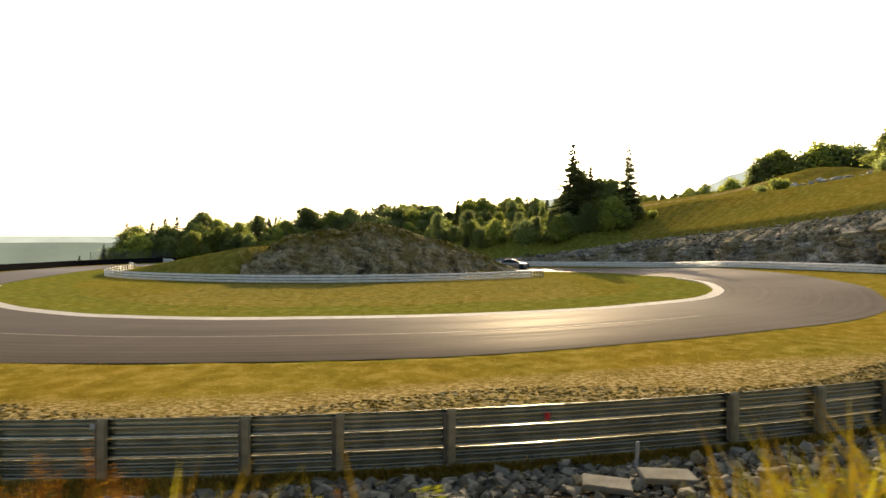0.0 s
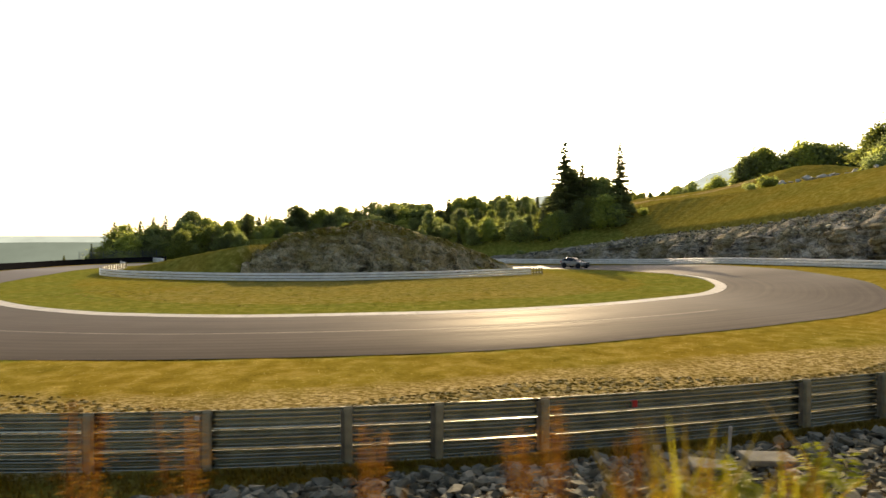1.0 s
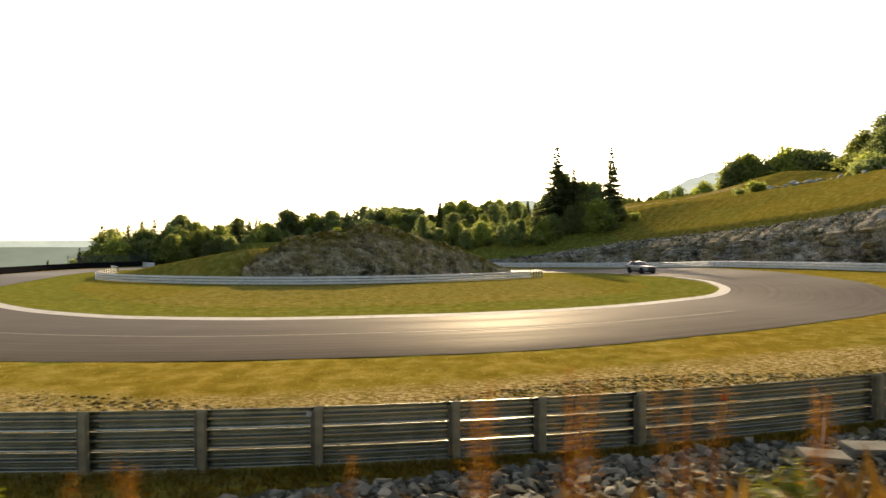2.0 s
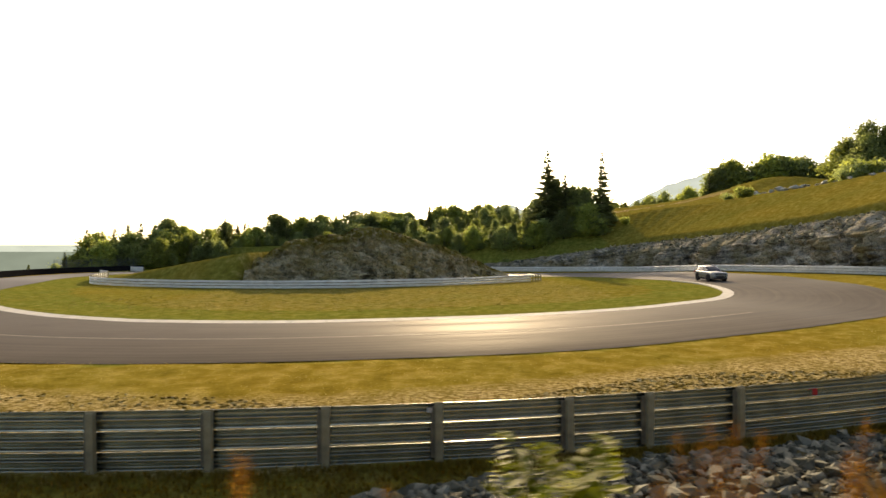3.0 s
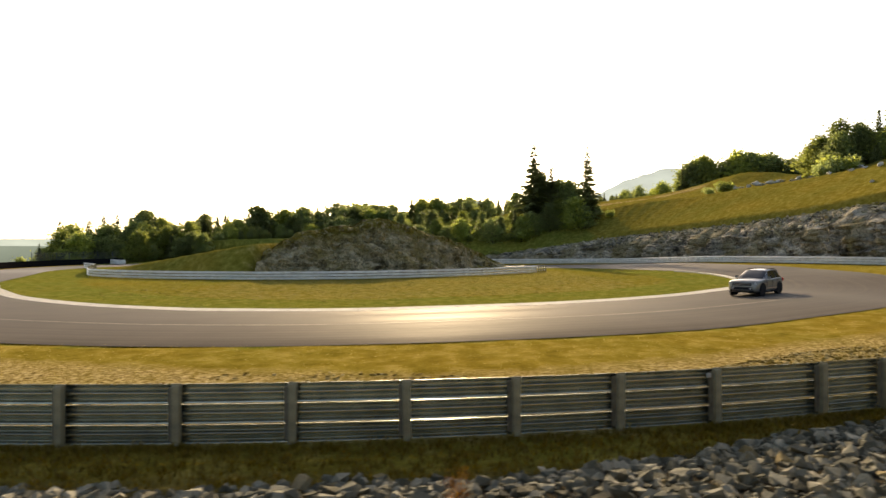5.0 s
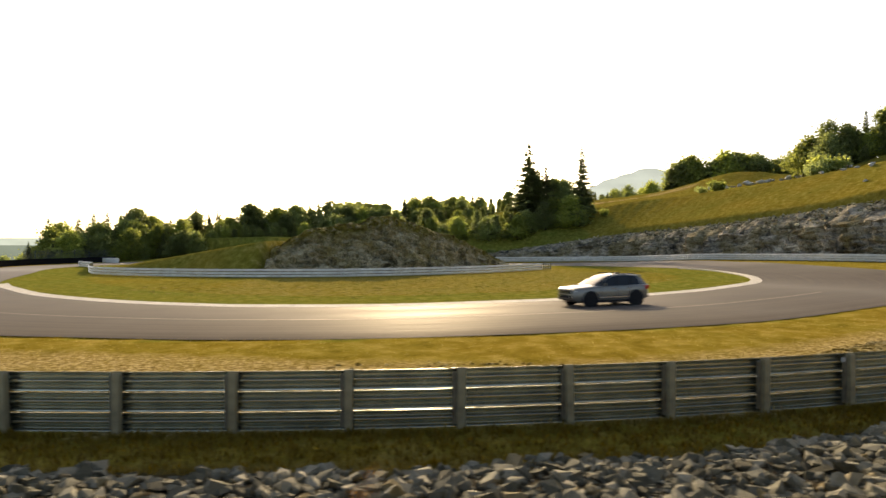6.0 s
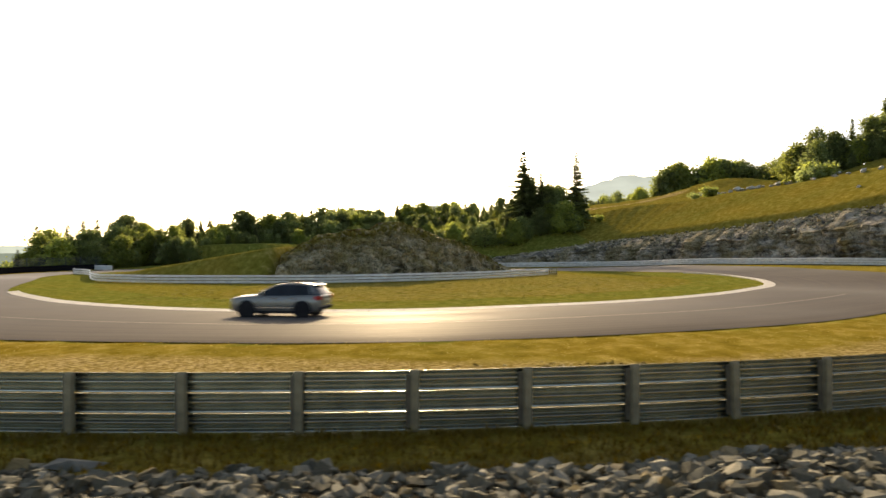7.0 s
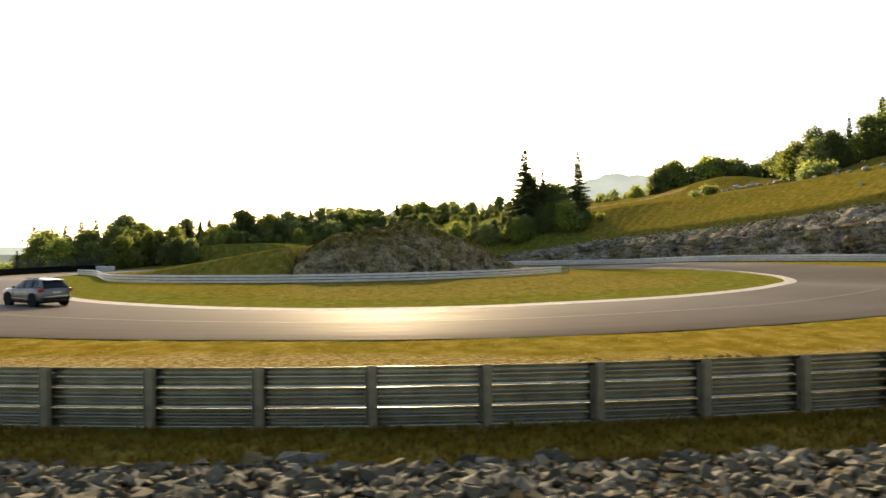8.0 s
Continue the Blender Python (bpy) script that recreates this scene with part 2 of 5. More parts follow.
STRAW = leaf_material("dry_blades", (0.16, 0.12, 0.025), (0.27, 0.20, 0.05), (0.42, 0.33, 0.13), 0.45)
BLADE = leaf_material("grass_blades", (0.06, 0.075, 0.012), (0.12, 0.12, 0.02), (0.22, 0.18, 0.04), 0.45)
VERGE = leaf_material("olive_brown_blades", (0.095, 0.058, 0.004), (0.13, 0.082, 0.005), (0.165, 0.108, 0.008), 0.3)
BANK = leaf_material("bank_blades", (0.13, 0.075, 0.010), (0.19, 0.135, 0.014), (0.24, 0.21, 0.02), 0.5)
RUST = leaf_material("brown_dry_blades", (0.10, 0.045, 0.008), (0.15, 0.075, 0.012), (0.20, 0.11, 0.02), 0.4)
CLOD = clod_material("torn_turf", (0.12, 0.08, 0.02), (0.30, 0.21, 0.06), (0.66, 0.52, 0.25))
CLUMP = clod_material("clumped_grass", (0.15, 0.135, 0.024), (0.24, 0.20, 0.045), (0.36, 0.295, 0.10))
# haze is mixed into these three colours, which glow without a lamp
HILL = backdrop_material("haze_glow_hill", (0.55, 0.66, 0.70), 0.52)
PLAIN = backdrop_material("haze_glow_plain", (0.30, 0.385, 0.36), 0.42)
FAR_PLAIN = backdrop_material("pale_haze_glow_plain", (0.50, 0.60, 0.60), 0.62)


# ---- plan of the place ----
def smooth(v):
    v = np.clip(v, 0, 1)
    return v * v * (3 - 2 * v)


def spline(pts, per=8):
    """A Catmull-Rom curve through points of any dimension."""
    p = np.array(pts, float)
    p = np.vstack([2 * p[0] - p[1], p, 2 * p[-1] - p[-2]])
    out = []
    for i in range(1, len(p) - 2):
        for u in np.arange(per) / per:
            a, b, c, d = p[i - 1:i + 3]
            out.append(0.5 * (2 * b + (c - a) * u + (2 * a - 5 * b + 4 * c - d) * u * u + (3 * b - a - 3 * c + d) * u ** 3))
    out.append(p[-2])
    return np.array(out)


def curve_distance(x, y, line):
    """Distance from points to a polyline, and the side (positive on the left of its course)."""
    x, y = np.asarray(x, float), np.asarray(y, float)
    best, side = np.full(x.shape, 1e9), np.zeros(x.shape)
    for (ax, ay), (bx, by) in zip(line[:-1, :2], line[1:, :2]):
        dx, dy = bx - ax, by - ay
        u = np.clip(((x - ax) * dx + (y - ay) * dy) / (dx * dx + dy * dy), 0, 1)
        d = np.hypot(x - ax - u * dx, y - ay - u * dy)
        near = d < best
        best = np.where(near, d, best)
        side = np.where(near, np.sign(dx * (y - ay) - dy * (x - ax)), side)
    return best, side


# inner edge (kerb) and outer edge of the road, from the left exit round the bend to the far straight
INNER = spline([(-56, 121), (-64.5, 101), (-56, 76), (-50, 61), (-46, 54), (-42.3, 49.3), (-37, 43.4), (-29.7, 38), (-23, 34.9), (-18.8, 34),
                (-12.5, 33.7), (-6, 34.9), (0.2, 36.5), (6.4, 39.1), (12.6, 42.0), (18.9, 47.0), (22.7, 53.0), (24.5, 59), (25.3, 65),
                (24.7, 74), (22.5, 84), (18, 92.5), (10, 97), (-2, 99.5), (-20, 103), (-40, 110)])
OUTER = spline([(-63, 133), (-74.5, 104), (-67, 76), (-63, 60), (-57.5, 46.5), (-50, 36), (-40, 26.8), (-30, 22), (-22, 19.8), (-18, 19),
                (-13, 18.7), (-6, 19.4), (1.5, 21.1), (8, 24), (15, 27.3), (24, 34), (30, 44.5), (33.5, 54), (36, 65),
                (36.7, 79), (35, 92), (30, 101.5), (20, 107.5), (4, 111), (-15, 116), (-36, 123)])
# foot of the rock cut: x, y and the height of its upper edge
CUT = spline([(66, 34, 11), (59, 48, 10.5), (53, 60, 10), (48.3, 69.5, 9.4), (44.6, 79, 8.2), (41, 88.5, 7.2), (37, 99, 6.4), (32.5, 109.5, 5.7), (26, 115.5, 4.4),
              (16, 120.5, 2.6), (4, 124, 1.2), (-12, 128, 0.6)], 6)


def fence_y(x):
    return 10.1 + 0.009 * (np.asarray(x, float) + 11.5) ** 2


def stone_edge(x):
    return fence_y(x) - 1.9 + 1.3 * smooth((np.asarray(x, float) + 8) / 9)


def level(x, y):
    """The graded ground of the track."""
    z = smooth((x - 18) / 24) * smooth((115 - y) / 30) + 0.2 * smooth((x - 5) / 12) * smooth((85 - y) / 20) - 0.2 * smooth((y - 80) / 20) * smooth((30 - x) / 20)
    d, side = curve_distance(x, y, INNER)
    return z + 0.55 * np.clip(d / 14, 0, 1) * smooth((64 - y) / 20) * (side < 0)


def way_y(x):
    """The line along the bank's crown."""
    return -0.4 + 0.0085 * (np.asarray(x, float) + 9) ** 2


MOUND_X = [-64, -54, -46, -38, -32, -27, -22, -17, -6, 0, 5, 11]
MOUND_Z = [0, 0.3, 0.9, 2.1, 3.1, 3.9, 4.2, 4.0, 2.5, 1.4, 0.6, 0]
RAIL = spline([(-64.2, 104), (-58.8, 97), (-52, 82), (-48.8, 75.5), (-46, 71.8), (-40, 67.8), (-33, 65.1), (-27, 63.6), (-21, 63.1), (-15, 63.7), (-9, 65.6), (-4, 67.8), (1, 70.8), (8.0, 76.4)], 8)


def ground_z(x, y):
    x, y = np.asarray(x, float), np.asarray(y, float)
    z = level(x, y)
    # near bank: rubble shelf, then up to where the camera runs
    q = stone_edge(x) - y
    bank = 0.1 * np.clip(q, 0, 3.5) + (1.4 + 0.045 * np.clip(x + 20, -10, 40)) * smooth((way_y(x) + 4.6 - y) / 2.7)
    z = np.where(q > 0, 0.34 + 0.05 * smooth(q / 0.8) + bank, z)
    z = np.where((q <= 0) & (y < 24) & (y < fence_y(x) + 5), z * smooth((y - fence_y(x)) / 5) + 0.34 * (1 - smooth((y - fence_y(x)) / 5)), z)
    # grassy mound behind the inner rail
    rail_y = np.interp(x, RAIL[:, 0], RAIL[:, 1])
    m = np.interp(x, MOUND_X, MOUND_Z)
    e = y - rail_y
    back = 1 - smooth((y - 82) / 14)
    z = z + m * smooth((e - 2.0 - 8 * smooth((x + 27.5) / 3)) / 5.0) * back * (x > -64)
    # hill above the rock cut
    d, side = curve_distance(x, y, CUT)
    i = np.argmin((x.reshape(-1, 1)[:, :] - CUT[None, :, 0]) ** 2 + (y.reshape(-1, 1) - CUT[None, :, 1]) ** 2, axis=1).reshape(x.shape)
    top = CUT[i, 2]
    out = d * (side < 0)
    steep = smooth((x - 8) / 36)
    hill = (top - z) * smooth((out - 2.0) / 3.2) + steep * (0.46 * np.clip(out - 3, 0, 17) + 0.14 * np.clip(out - 20, 0, 30)) + 0.12 * np.clip(out - 3, 0, 25) * (1 - steep)
    z = z + np.where(side < 0, hill * smooth((y - 15) / 30) * (1 - smooth((out - 120) / 200)), 0)
    z = z + 3.6 * np.exp(-((x - 76) ** 2 + (y - 140) ** 2) / 170)
    z = z + 2.2 * np.exp(-((x - 86) ** 2 + (y - 102) ** 2) / 90)
    # wooded rise behind the far straight, valley to the left
    rise = (1.5 + 4.5 * smooth((x + 30) / 35)) * smooth((y - 124) / 14) * smooth((x + 75) / 30) * smooth((40 - x) / 20)
    z = np.maximum(z, z + rise * (1 - smooth((y - 190) / 150)))
    fall = -15 * smooth((-(x + 77)) / 45) - 100 * smooth((y - 200) / 500) - 8 * smooth((-y - 20) / 200) - 60 * smooth((-x - 140) / 300)
    bumpy = 0.10 * np.sin(x * 0.19 + 1.7 * np.sin(y * 0.13)) * np.sin(y * 0.16 + 1.3 * np.sin(x * 0.11)) + 0.02 * np.sin(x * 0.83 + 2 * np.sin(y * 0.31)) * np.sin(y * 0.61 + 2 * np.sin(x * 0.27))
    return z + fall + bumpy * (out > 1)


def zed(x, y):
    return float(ground_z(np.array([x]), np.array([y]))[0])


# ---- builders ----
def mesh_object(name, verts, faces, mat, parent=None, label="", soft=False):
    me = bpy.data.meshes.new(name)
    me.from_pydata([tuple(v) for v in verts], [], [tuple(f) for f in faces])
    me.materials.append(mat)
    if soft:
        me.polygons.foreach_set("use_smooth", [True] * len(me.polygons))
    me.update()
    ob = new(name, me)
    ob.parent = parent
    return tagged(ob, label) if label else ob


def part(name, bm, mat, parent, label="", soft=False):
    me = bpy.data.meshes.new(name)
    bm.to_mesh(me)
    bm.free()
    me.materials.append(mat)
    if soft:
        me.polygons.foreach_set("use_smooth", [True] * len(me.polygons))
    ob = new(name, me)
    ob.parent = parent
    return tagged(ob, label) if label else ob


def holder(name, m, label, category, group="", kind=""):
    ob = new(name)
    ob.matrix_basis = m
    return tagged(ob, label, category, group, kind)


def box(bm, size, at, bevel=0.0, turn=None):
    r = bmesh.ops.create_cube(bm, size=1)["verts"]
    m = Matrix.Translation(at) @ (turn or Matrix()) @ Matrix.Diagonal((*size, 1))
    bmesh.ops.transform(bm, matrix=m, verts=r)
    if bevel:
        bmesh.ops.bevel(bm, geom=list({e for v in r for e in v.link_edges}), offset=bevel, segments=2, affect="EDGES")
    return bm


def sweep(line, profile, zoff=0.0):
    """A strip with the given cross-section (offset to the left, height) along a polyline x, y, z."""
    line = np.asarray(line, float)
    t = np.gradient(line[:, :2], axis=0)
    t /= np.linalg.norm(t, axis=1)[:, None]
    nrm = np.stack([-t[:, 1], t[:, 0]], 1)
    k = len(profile)
    verts, faces = [], []
    for p, q in zip(line, nrm):
        for o, h in profile:
            verts.append((p[0] + q[0] * o, p[1] + q[1] * o, p[2] + h + zoff))
    for i in range(len(line) - 1):
        for j in range(k - 1):
            a = i * k + j
            faces.append((a, a + k, a + k + 1, a + 1))
    return verts, faces


def w_beam(h, side, deep=0.075, th=0.004, tall=1.0):
    """Cross-section of one corrugated beam whose middle is at height h, with rounded folds and a real thickness."""
    pts = [(-0.012, -0.158), (0.0, -0.152), (0.004, -0.138), (0.012, -0.128), (deep - 0.008, -0.104), (deep, -0.094), (deep, -0.074), (deep - 0.008, -0.062), (0.014, -0.026), (0.005, -0.016), (0.003, 0.0),
           (0.005, 0.014), (0.014, 0.024), (deep - 0.008, 0.050), (deep, 0.060), (deep, 0.082), (deep - 0.008, 0.094), (0.012, 0.130), (0.004, 0.140), (0.0, 0.150), (-0.014, 0.158)]
    front = [(side * o, h + z * tall) for o, z in pts]
    back = [(side * (o - th * 2), h + z * tall) for o, z in reversed(pts)]
    return front + back + [front[0]]


def with_z(xy, lift=0.0):
    xy = np.asarray(xy, float)
    return np.column_stack([xy[:, :2], ground_z(xy[:, 0], xy[:, 1]) + lift])


def resample(line, step):
    line = np.asarray(line, float)
    s = np.concatenate([[0], np.cumsum(np.linalg.norm(np.diff(line[:, :2], axis=0), axis=1))])
    n = max(2, int(round(s[-1] / step)) + 1)
    u = np.linspace(0, s[-1], n)
    return np.column_stack([np.interp(u, s, line[:, i]) for i in range(line.shape[1])])


# ---- ground ----
def build_ground():
    def axis(lo, hi, step, far_lo, far_hi):
        mid = np.arange(lo, hi, step)
        grow = step * 1.22 ** np.arange(1, 60)
        up, dn = hi + np.cumsum(grow), lo - np.cumsum(grow)
        return np.concatenate([dn[dn > far_lo][::-1], mid, up[up < far_hi]])
    xs, ys = axis(-78, 84, 0.7, -4500, 4500), axis(-3, 140, 0.7, -900, 4700)
    gx, gy = np.meshgrid(xs, ys)
    gz = ground_z(gx.ravel(), gy.ravel()).reshape(gx.shape)
    # the bed of the road is sunk under its surface
    di, si = curve_distance(gx.ravel(), gy.ravel(), INNER)
    do, so = curve_distance(gx.ravel(), gy.ravel(), OUTER)
    road = ((si < 0) & (so > 0)).reshape(gx.shape) & (gy < 130) & (gx > -80)
    deep = np.minimum(di, do).reshape(gx.shape)
    gz = gz - np.where(road, np.clip(deep, 0, 1.0) * 0.18, 0)
    nx, ny = len(xs), len(ys)
    verts = np.column_stack([gx.ravel(), gy.ravel(), gz.ravel()])
    i = np.arange(nx * (ny - 1)).reshape(ny - 1, nx)[:, :-1].ravel()
    faces = np.column_stack([i, i + 1, i + 1 + nx, i + nx])
    ob = mesh_object("ground", verts.tolist(), faces.tolist(), GRASS, soft=True)
    x, y = verts[:, 0], verts[:, 1]
    outside = (so < 0)
    dry = np.where(outside, np.where(y < 45, 0.86, 0.72), 0.10)
    inside_far = (si > 0) & (di > 7)
    dry = np.where(inside_far, 0.50, dry)
    d, side = curve_distance(x, y, CUT)
    dry = np.where((side < 0) & (y > 15), 0.64, dry)
    dry = np.where((y > 119) & (x < 30), 0.12, dry)
    rail_y = np.interp(x, RAIL[:, 0], RAIL[:, 1])
    dry = np.where((y > rail_y + 1.5) & (y < 96) & (x < 12) & (x > -52), 0.58, dry)
    f = y - fence_y(x)
    bare = np.where((f > -0.2) & (y < 40) & outside, 1 - smooth((f - 4.4 - np.sin(x * 0.21) * 1.0) / 2.6), 0) * 1.0
    dry = np.where((f <= -0.1) & (y < 30), 0.72, dry)
    bare = np.where((f <= -0.2) & outside & (y < 30), 0.2, bare)
    bare = np.where((f <= -3.2) & outside & (y < 14), 0.25, bare)
    bare = np.maximum(bare, np.where((si > 0) & (y < 80), 0.62 * smooth((di - 4) / 4) * smooth((x + 36) / 12) * smooth((18 - x) / 8), 0))
    # trodden pale earth on the hill's shoulder
    path = curve_distance(x, y, spline([(38, 152), (44, 143), (50, 139.5), (57, 141), (62, 140)], 5))[0]
    bare = np.maximum(bare, 1.3 * np.exp(-(path / 3.4) ** 2))
    soil = np.where(y < 20, smooth((stone_edge(x) - y + 0.25) / 0.5) * (1 - 0.7 * smooth((stone_edge(x) - y - 4.2) / 1)), 0.0)
    for name, val in (("dry", dry), ("bare", bare), ("soil", soil)):
        a = ob.data.attributes.new(name, "FLOAT", "POINT")
        a.data.foreach_set("value", val.astype(np.float32))
    tagged(ob, "rolling ground of green and golden dry grass with bare straw patches", "ground", kind="structure")


def build_road():
    k = 17
    verts, faces, across, along = [], [], [], []
    s = 0.0
    for i, (a, b) in enumerate(zip(INNER, OUTER)):
        if i:
            s += np.linalg.norm(a - INNER[i - 1])
        for j in range(k):
            u = j / (k - 1)
            p = a + (b - a) * u
            verts.append((p[0], p[1], 0.0))
            across.append(u), along.append(s)
    v = np.array(verts)
    v[:, 2] = level(v[:, 0], v[:, 1]) + 0.012
    n = len(INNER)
    for i in range(n - 1):
        for j in range(k - 1):
            q = i * k + j
            faces.append((q, q + k, q + k + 1, q + 1))
    faces = [f[::-1] for f in faces]
    ob = mesh_object("road", v.tolist(), faces, ASPHALT, soft=True)
    for name, val in (("across", across), ("along", along)):
        at = ob.data.attributes.new(name, "FLOAT", "POINT")
        at.data.foreach_set("value", val)
    tagged(ob, "worn grey asphalt race track sweeping round a hairpin bend", "road", kind="structure")
    # joints between the lanes of asphalt, their glint put into the pale colour
    for u, w in ((0.55, 0.06),):
        line = INNER[20:114] + (OUTER[20:114] - INNER[20:114]) * u
        line = np.column_stack([line, level(line[:, 0], line[:, 1]) + 0.018])
        mesh_object("lane_joint", *sweep(line, [(-w, 0), (w, 0)]), SEAM, ob, "pale filled joint along the asphalt")
    # kerb in cast lengths along the inner edge
    k0 = holder("kerb", pose(0, 0, 0), "pale concrete kerb along the inside of the bend", "kerb", kind="structure")
    line = resample(INNER[29:152], 0.5)
    line3 = np.column_stack([line, level(line[:, 0], line[:, 1])])
    per = 4
    for i in range(0, len(line3) - per, per):
        seg = line3[i:i + per + 1].copy()
        seg[-1] -= (seg[-1] - seg[-2]) * 0.05
        verts, faces = sweep(seg, [(-0.2, -0.1), (-0.18, 0.022), (0.1, 0.035), (0.68, 0.075), (0.74, 0.06), (0.74, -0.1)])
        mesh_object("kerb_stone", verts, faces, KERB, k0)


# ---- barriers ----
def barrier(name, line, beams, mat, post_mat, side, label, spacing, posts=None, post_size=(0.12, 0.10), post_side=-1, height=1.0, tall=1.0, group="", spacer=None):
    """A crash barrier: corrugated beams in lengths, and posts behind them. line: x, y, z of the ground."""
    line = np.asarray(line, float)
    ob = holder(name, pose(0, 0, 0), label, "crash barrier", group)
    fine = resample(line, 1.0)
    per = 4
    for h in beams:
        for i in range(0, len(fine) - 1, per):
            seg = fine[i:i + per + 1]
            if len(seg) > 1:
                mesh_object("rail_beam", *sweep(seg, w_beam(h, side, tall=tall)), mat, ob, soft=False)
    pl = resample(line, spacing) if posts is None else posts
    dirs = np.gradient(pl[:, :2], axis=0)
    bm = bmesh.new()
    w, d = post_size
    box(bm, (w, d, height + 0.5), (0, 0, (height + 0.5) / 2 - 0.5), 0.012)
    box(bm, (w * 1.25, 0.03, 0.10), (0, 0, height - 0.02), 0.006)
    me = bpy.data.meshes.new("post")
    bm.to_mesh(me), bm.free()
    me.materials.append(post_mat)
    for p, t in zip(pl, dirs):
        t = t / np.linalg.norm(t)
        q = new("post", me)
        q.parent = ob
        off = post_side * (d / 2 + 0.015)
        q.matrix_basis = Matrix.Translation((p[0] - t[1] * off, p[1] + t[0] * off, p[2])) @ pose(0, 0, 0, random.uniform(-1, 1), random.uniform(-1, 1), math.degrees(math.atan2(t[1], t[0])))
        if spacer:
            k = new("spacer", spacer)
            k.parent = ob
            k.matrix_basis = Matrix.Translation((p[0] - t[0] * 0.10, p[1] - t[1] * 0.10, p[2])) @ pose(0, 0, 0, 0, 0, math.degrees(math.atan2(t[1], t[0])))
    return ob


def build_barriers():
    xs = np.arange(-44, 30.1, 0.5)
    line = np.column_stack([xs, fence_y(xs), np.full(len(xs), 0.42)])
    px = [-43.0, -41.0, -39.0, -37.0, -35.0, -33.0, -31.0, -29.0, -27.0, -25.1, -23.2, -21.28, -19.31, -17.32, -15.32, -13.32, -11.33, -9.33, -7.35, -5.35, -3.34, -0.88, 0.74, 2.75, 8.55, 10.7, 12.6, 14.5, 16.5, 18.5, 20.5, 22.5, 24.5, 26.5]
    posts = np.column_stack([px, fence_y(px), np.full(len(px), 0.42)])
    bm = bmesh.new()
    box(bm, (0.09, 0.05, 0.94), (0, -0.03, 0.45), 0.01)
    bracket = bpy.data.meshes.new("spacer")
    bm.to_mesh(bracket), bm.free()
    bracket.materials.append(BRACKET)
    bar = barrier("trackside_barrier", line, (0.085, 0.445, 0.805), GALV, POST, 1, "tall grey galvanised crash barrier of three corrugated beams on brown posts", 2.0, posts, (0.135, 0.12), -1, 0.97, 1.1, spacer=bracket)
    part("reflector", box(bmesh.new(), (0.09, 0.03, 0.09), (-3.5, float(fence_y(-3.5)) - 0.06, 1.28), 0.01), SLAB, bar, "small pale reflector plate")
    part("red_tag", box(bmesh.new(), (0.10, 0.02, 0.14), (4.6, float(fence_y(4.6)) - 0.06, 1.18), 0.008), RED_TAG, bar, "small red tag")
    barrier("infield_barrier", with_z(RAIL), (0.18, 0.49, 0.80), GALV_PALE, POST, -1, "pale weathered crash barrier curving round the infield grass", 2.0, None, (0.10, 0.12), 1, 0.95, 0.74)
    far = spline([(54, 50), (49.5, 58), (44.8, 67.5), (41.2, 78), (37.8, 87.5), (34, 97.5), (29, 106.5), (20, 112.5), (8, 116.5), (-8, 121), (-30, 128)], 6)
    barrier("far_barrier", with_z(far), (0.25, 0.56, 0.87), GALV_PALE, POST, 1, "long pale crash barrier below the rock cut", 3.0, None, (0.10, 0.12), -1, 1.0, 0.85)
    short = spline([(-69.5, 124), (-67, 121), (-64, 118.5)], 4)
    barrier("exit_barrier", with_z(short), (0.25, 0.56, 0.87), GALV_PALE, POST, -1, "short white crash barrier at the exit of the track", 2.0, None, (0.10, 0.12), 1, 1.0)
    # end box of the infield barrier
    e = with_z(RAIL)[-1]
    end = holder("barrier_end", pose(e[0] + 0.9, e[1] + 0.7, e[2], 0, 0, 38), "grey slatted steel end unit of the infield barrier", "crash barrier")
    for i in range(4):
        part("upright", box(bmesh.new(), (0.1, 0.14, 0.95), (-0.7 + i * 0.5, 0, 0.42), 0.01), POST, end)
    for h in (0.3, 0.75):
        part("cross_bar", box(bmesh.new(), (1.8, 0.05, 0.14), (0, 0.09, h), 0.01), GALV_PALE, end)
    # low black tyre wall along the left exit, with a mesh fence on it
    wall_line = with_z(spline([(-63.5, 55), (-67, 68), (-71.5, 84), (-76.5, 102), (-76, 114), (-73.5, 123), (-69.5, 129)], 8))
    tw = holder("tyre_wall", pose(0, 0, 0), "low wall of black stacked tyres wrapped in belting", "tyre wall")
    fine = resample(wall_line, 1.0)
    bm = bmesh.new()
    bmesh.ops.create_cone(bm, cap_ends=True, segments=10, radius1=0.5, radius2=0.5, depth=0.26)
    bmesh.ops.bevel(bm, geom=[ed for ed in bm.edges if abs(ed.verts[0].co.z - ed.verts[1].co.z) < 1e-5], offset=0.07, segments=1, affect="EDGES")
    tyre = bpy.data.meshes.new("tyre")
    bm.to_mesh(tyre), bm.free()
    tyre.materials.append(RUBBER)
    for p in fine[:-4]:
        for k in range(4):
            t = new("tyre", tyre)
            t.parent = tw
            t.matrix_basis = pose(p[0] + random.uniform(-.04, .04), p[1], p[2] + 0.13 + k * 0.265)
    mesh_object("belting", *sweep(fine, [(-0.53, 0.05), (-0.53, 1.1), (-0.50, 1.1), (-0.50, 0.05)]), RUBBER, tw)
    cf = holder("catch_fence", pose(0, 0, 0), "grey wire mesh fence on thin posts behind the tyre wall", "fence")
    fl = fine[58:]
    for p in fl[::3]:
        part("post", box(bmesh.new(), (0.07, 0.07, 2.6), (p[0] - 1.0, p[1], p[2] + 1.3)), WIRE, cf)
    verts, faces = [], []
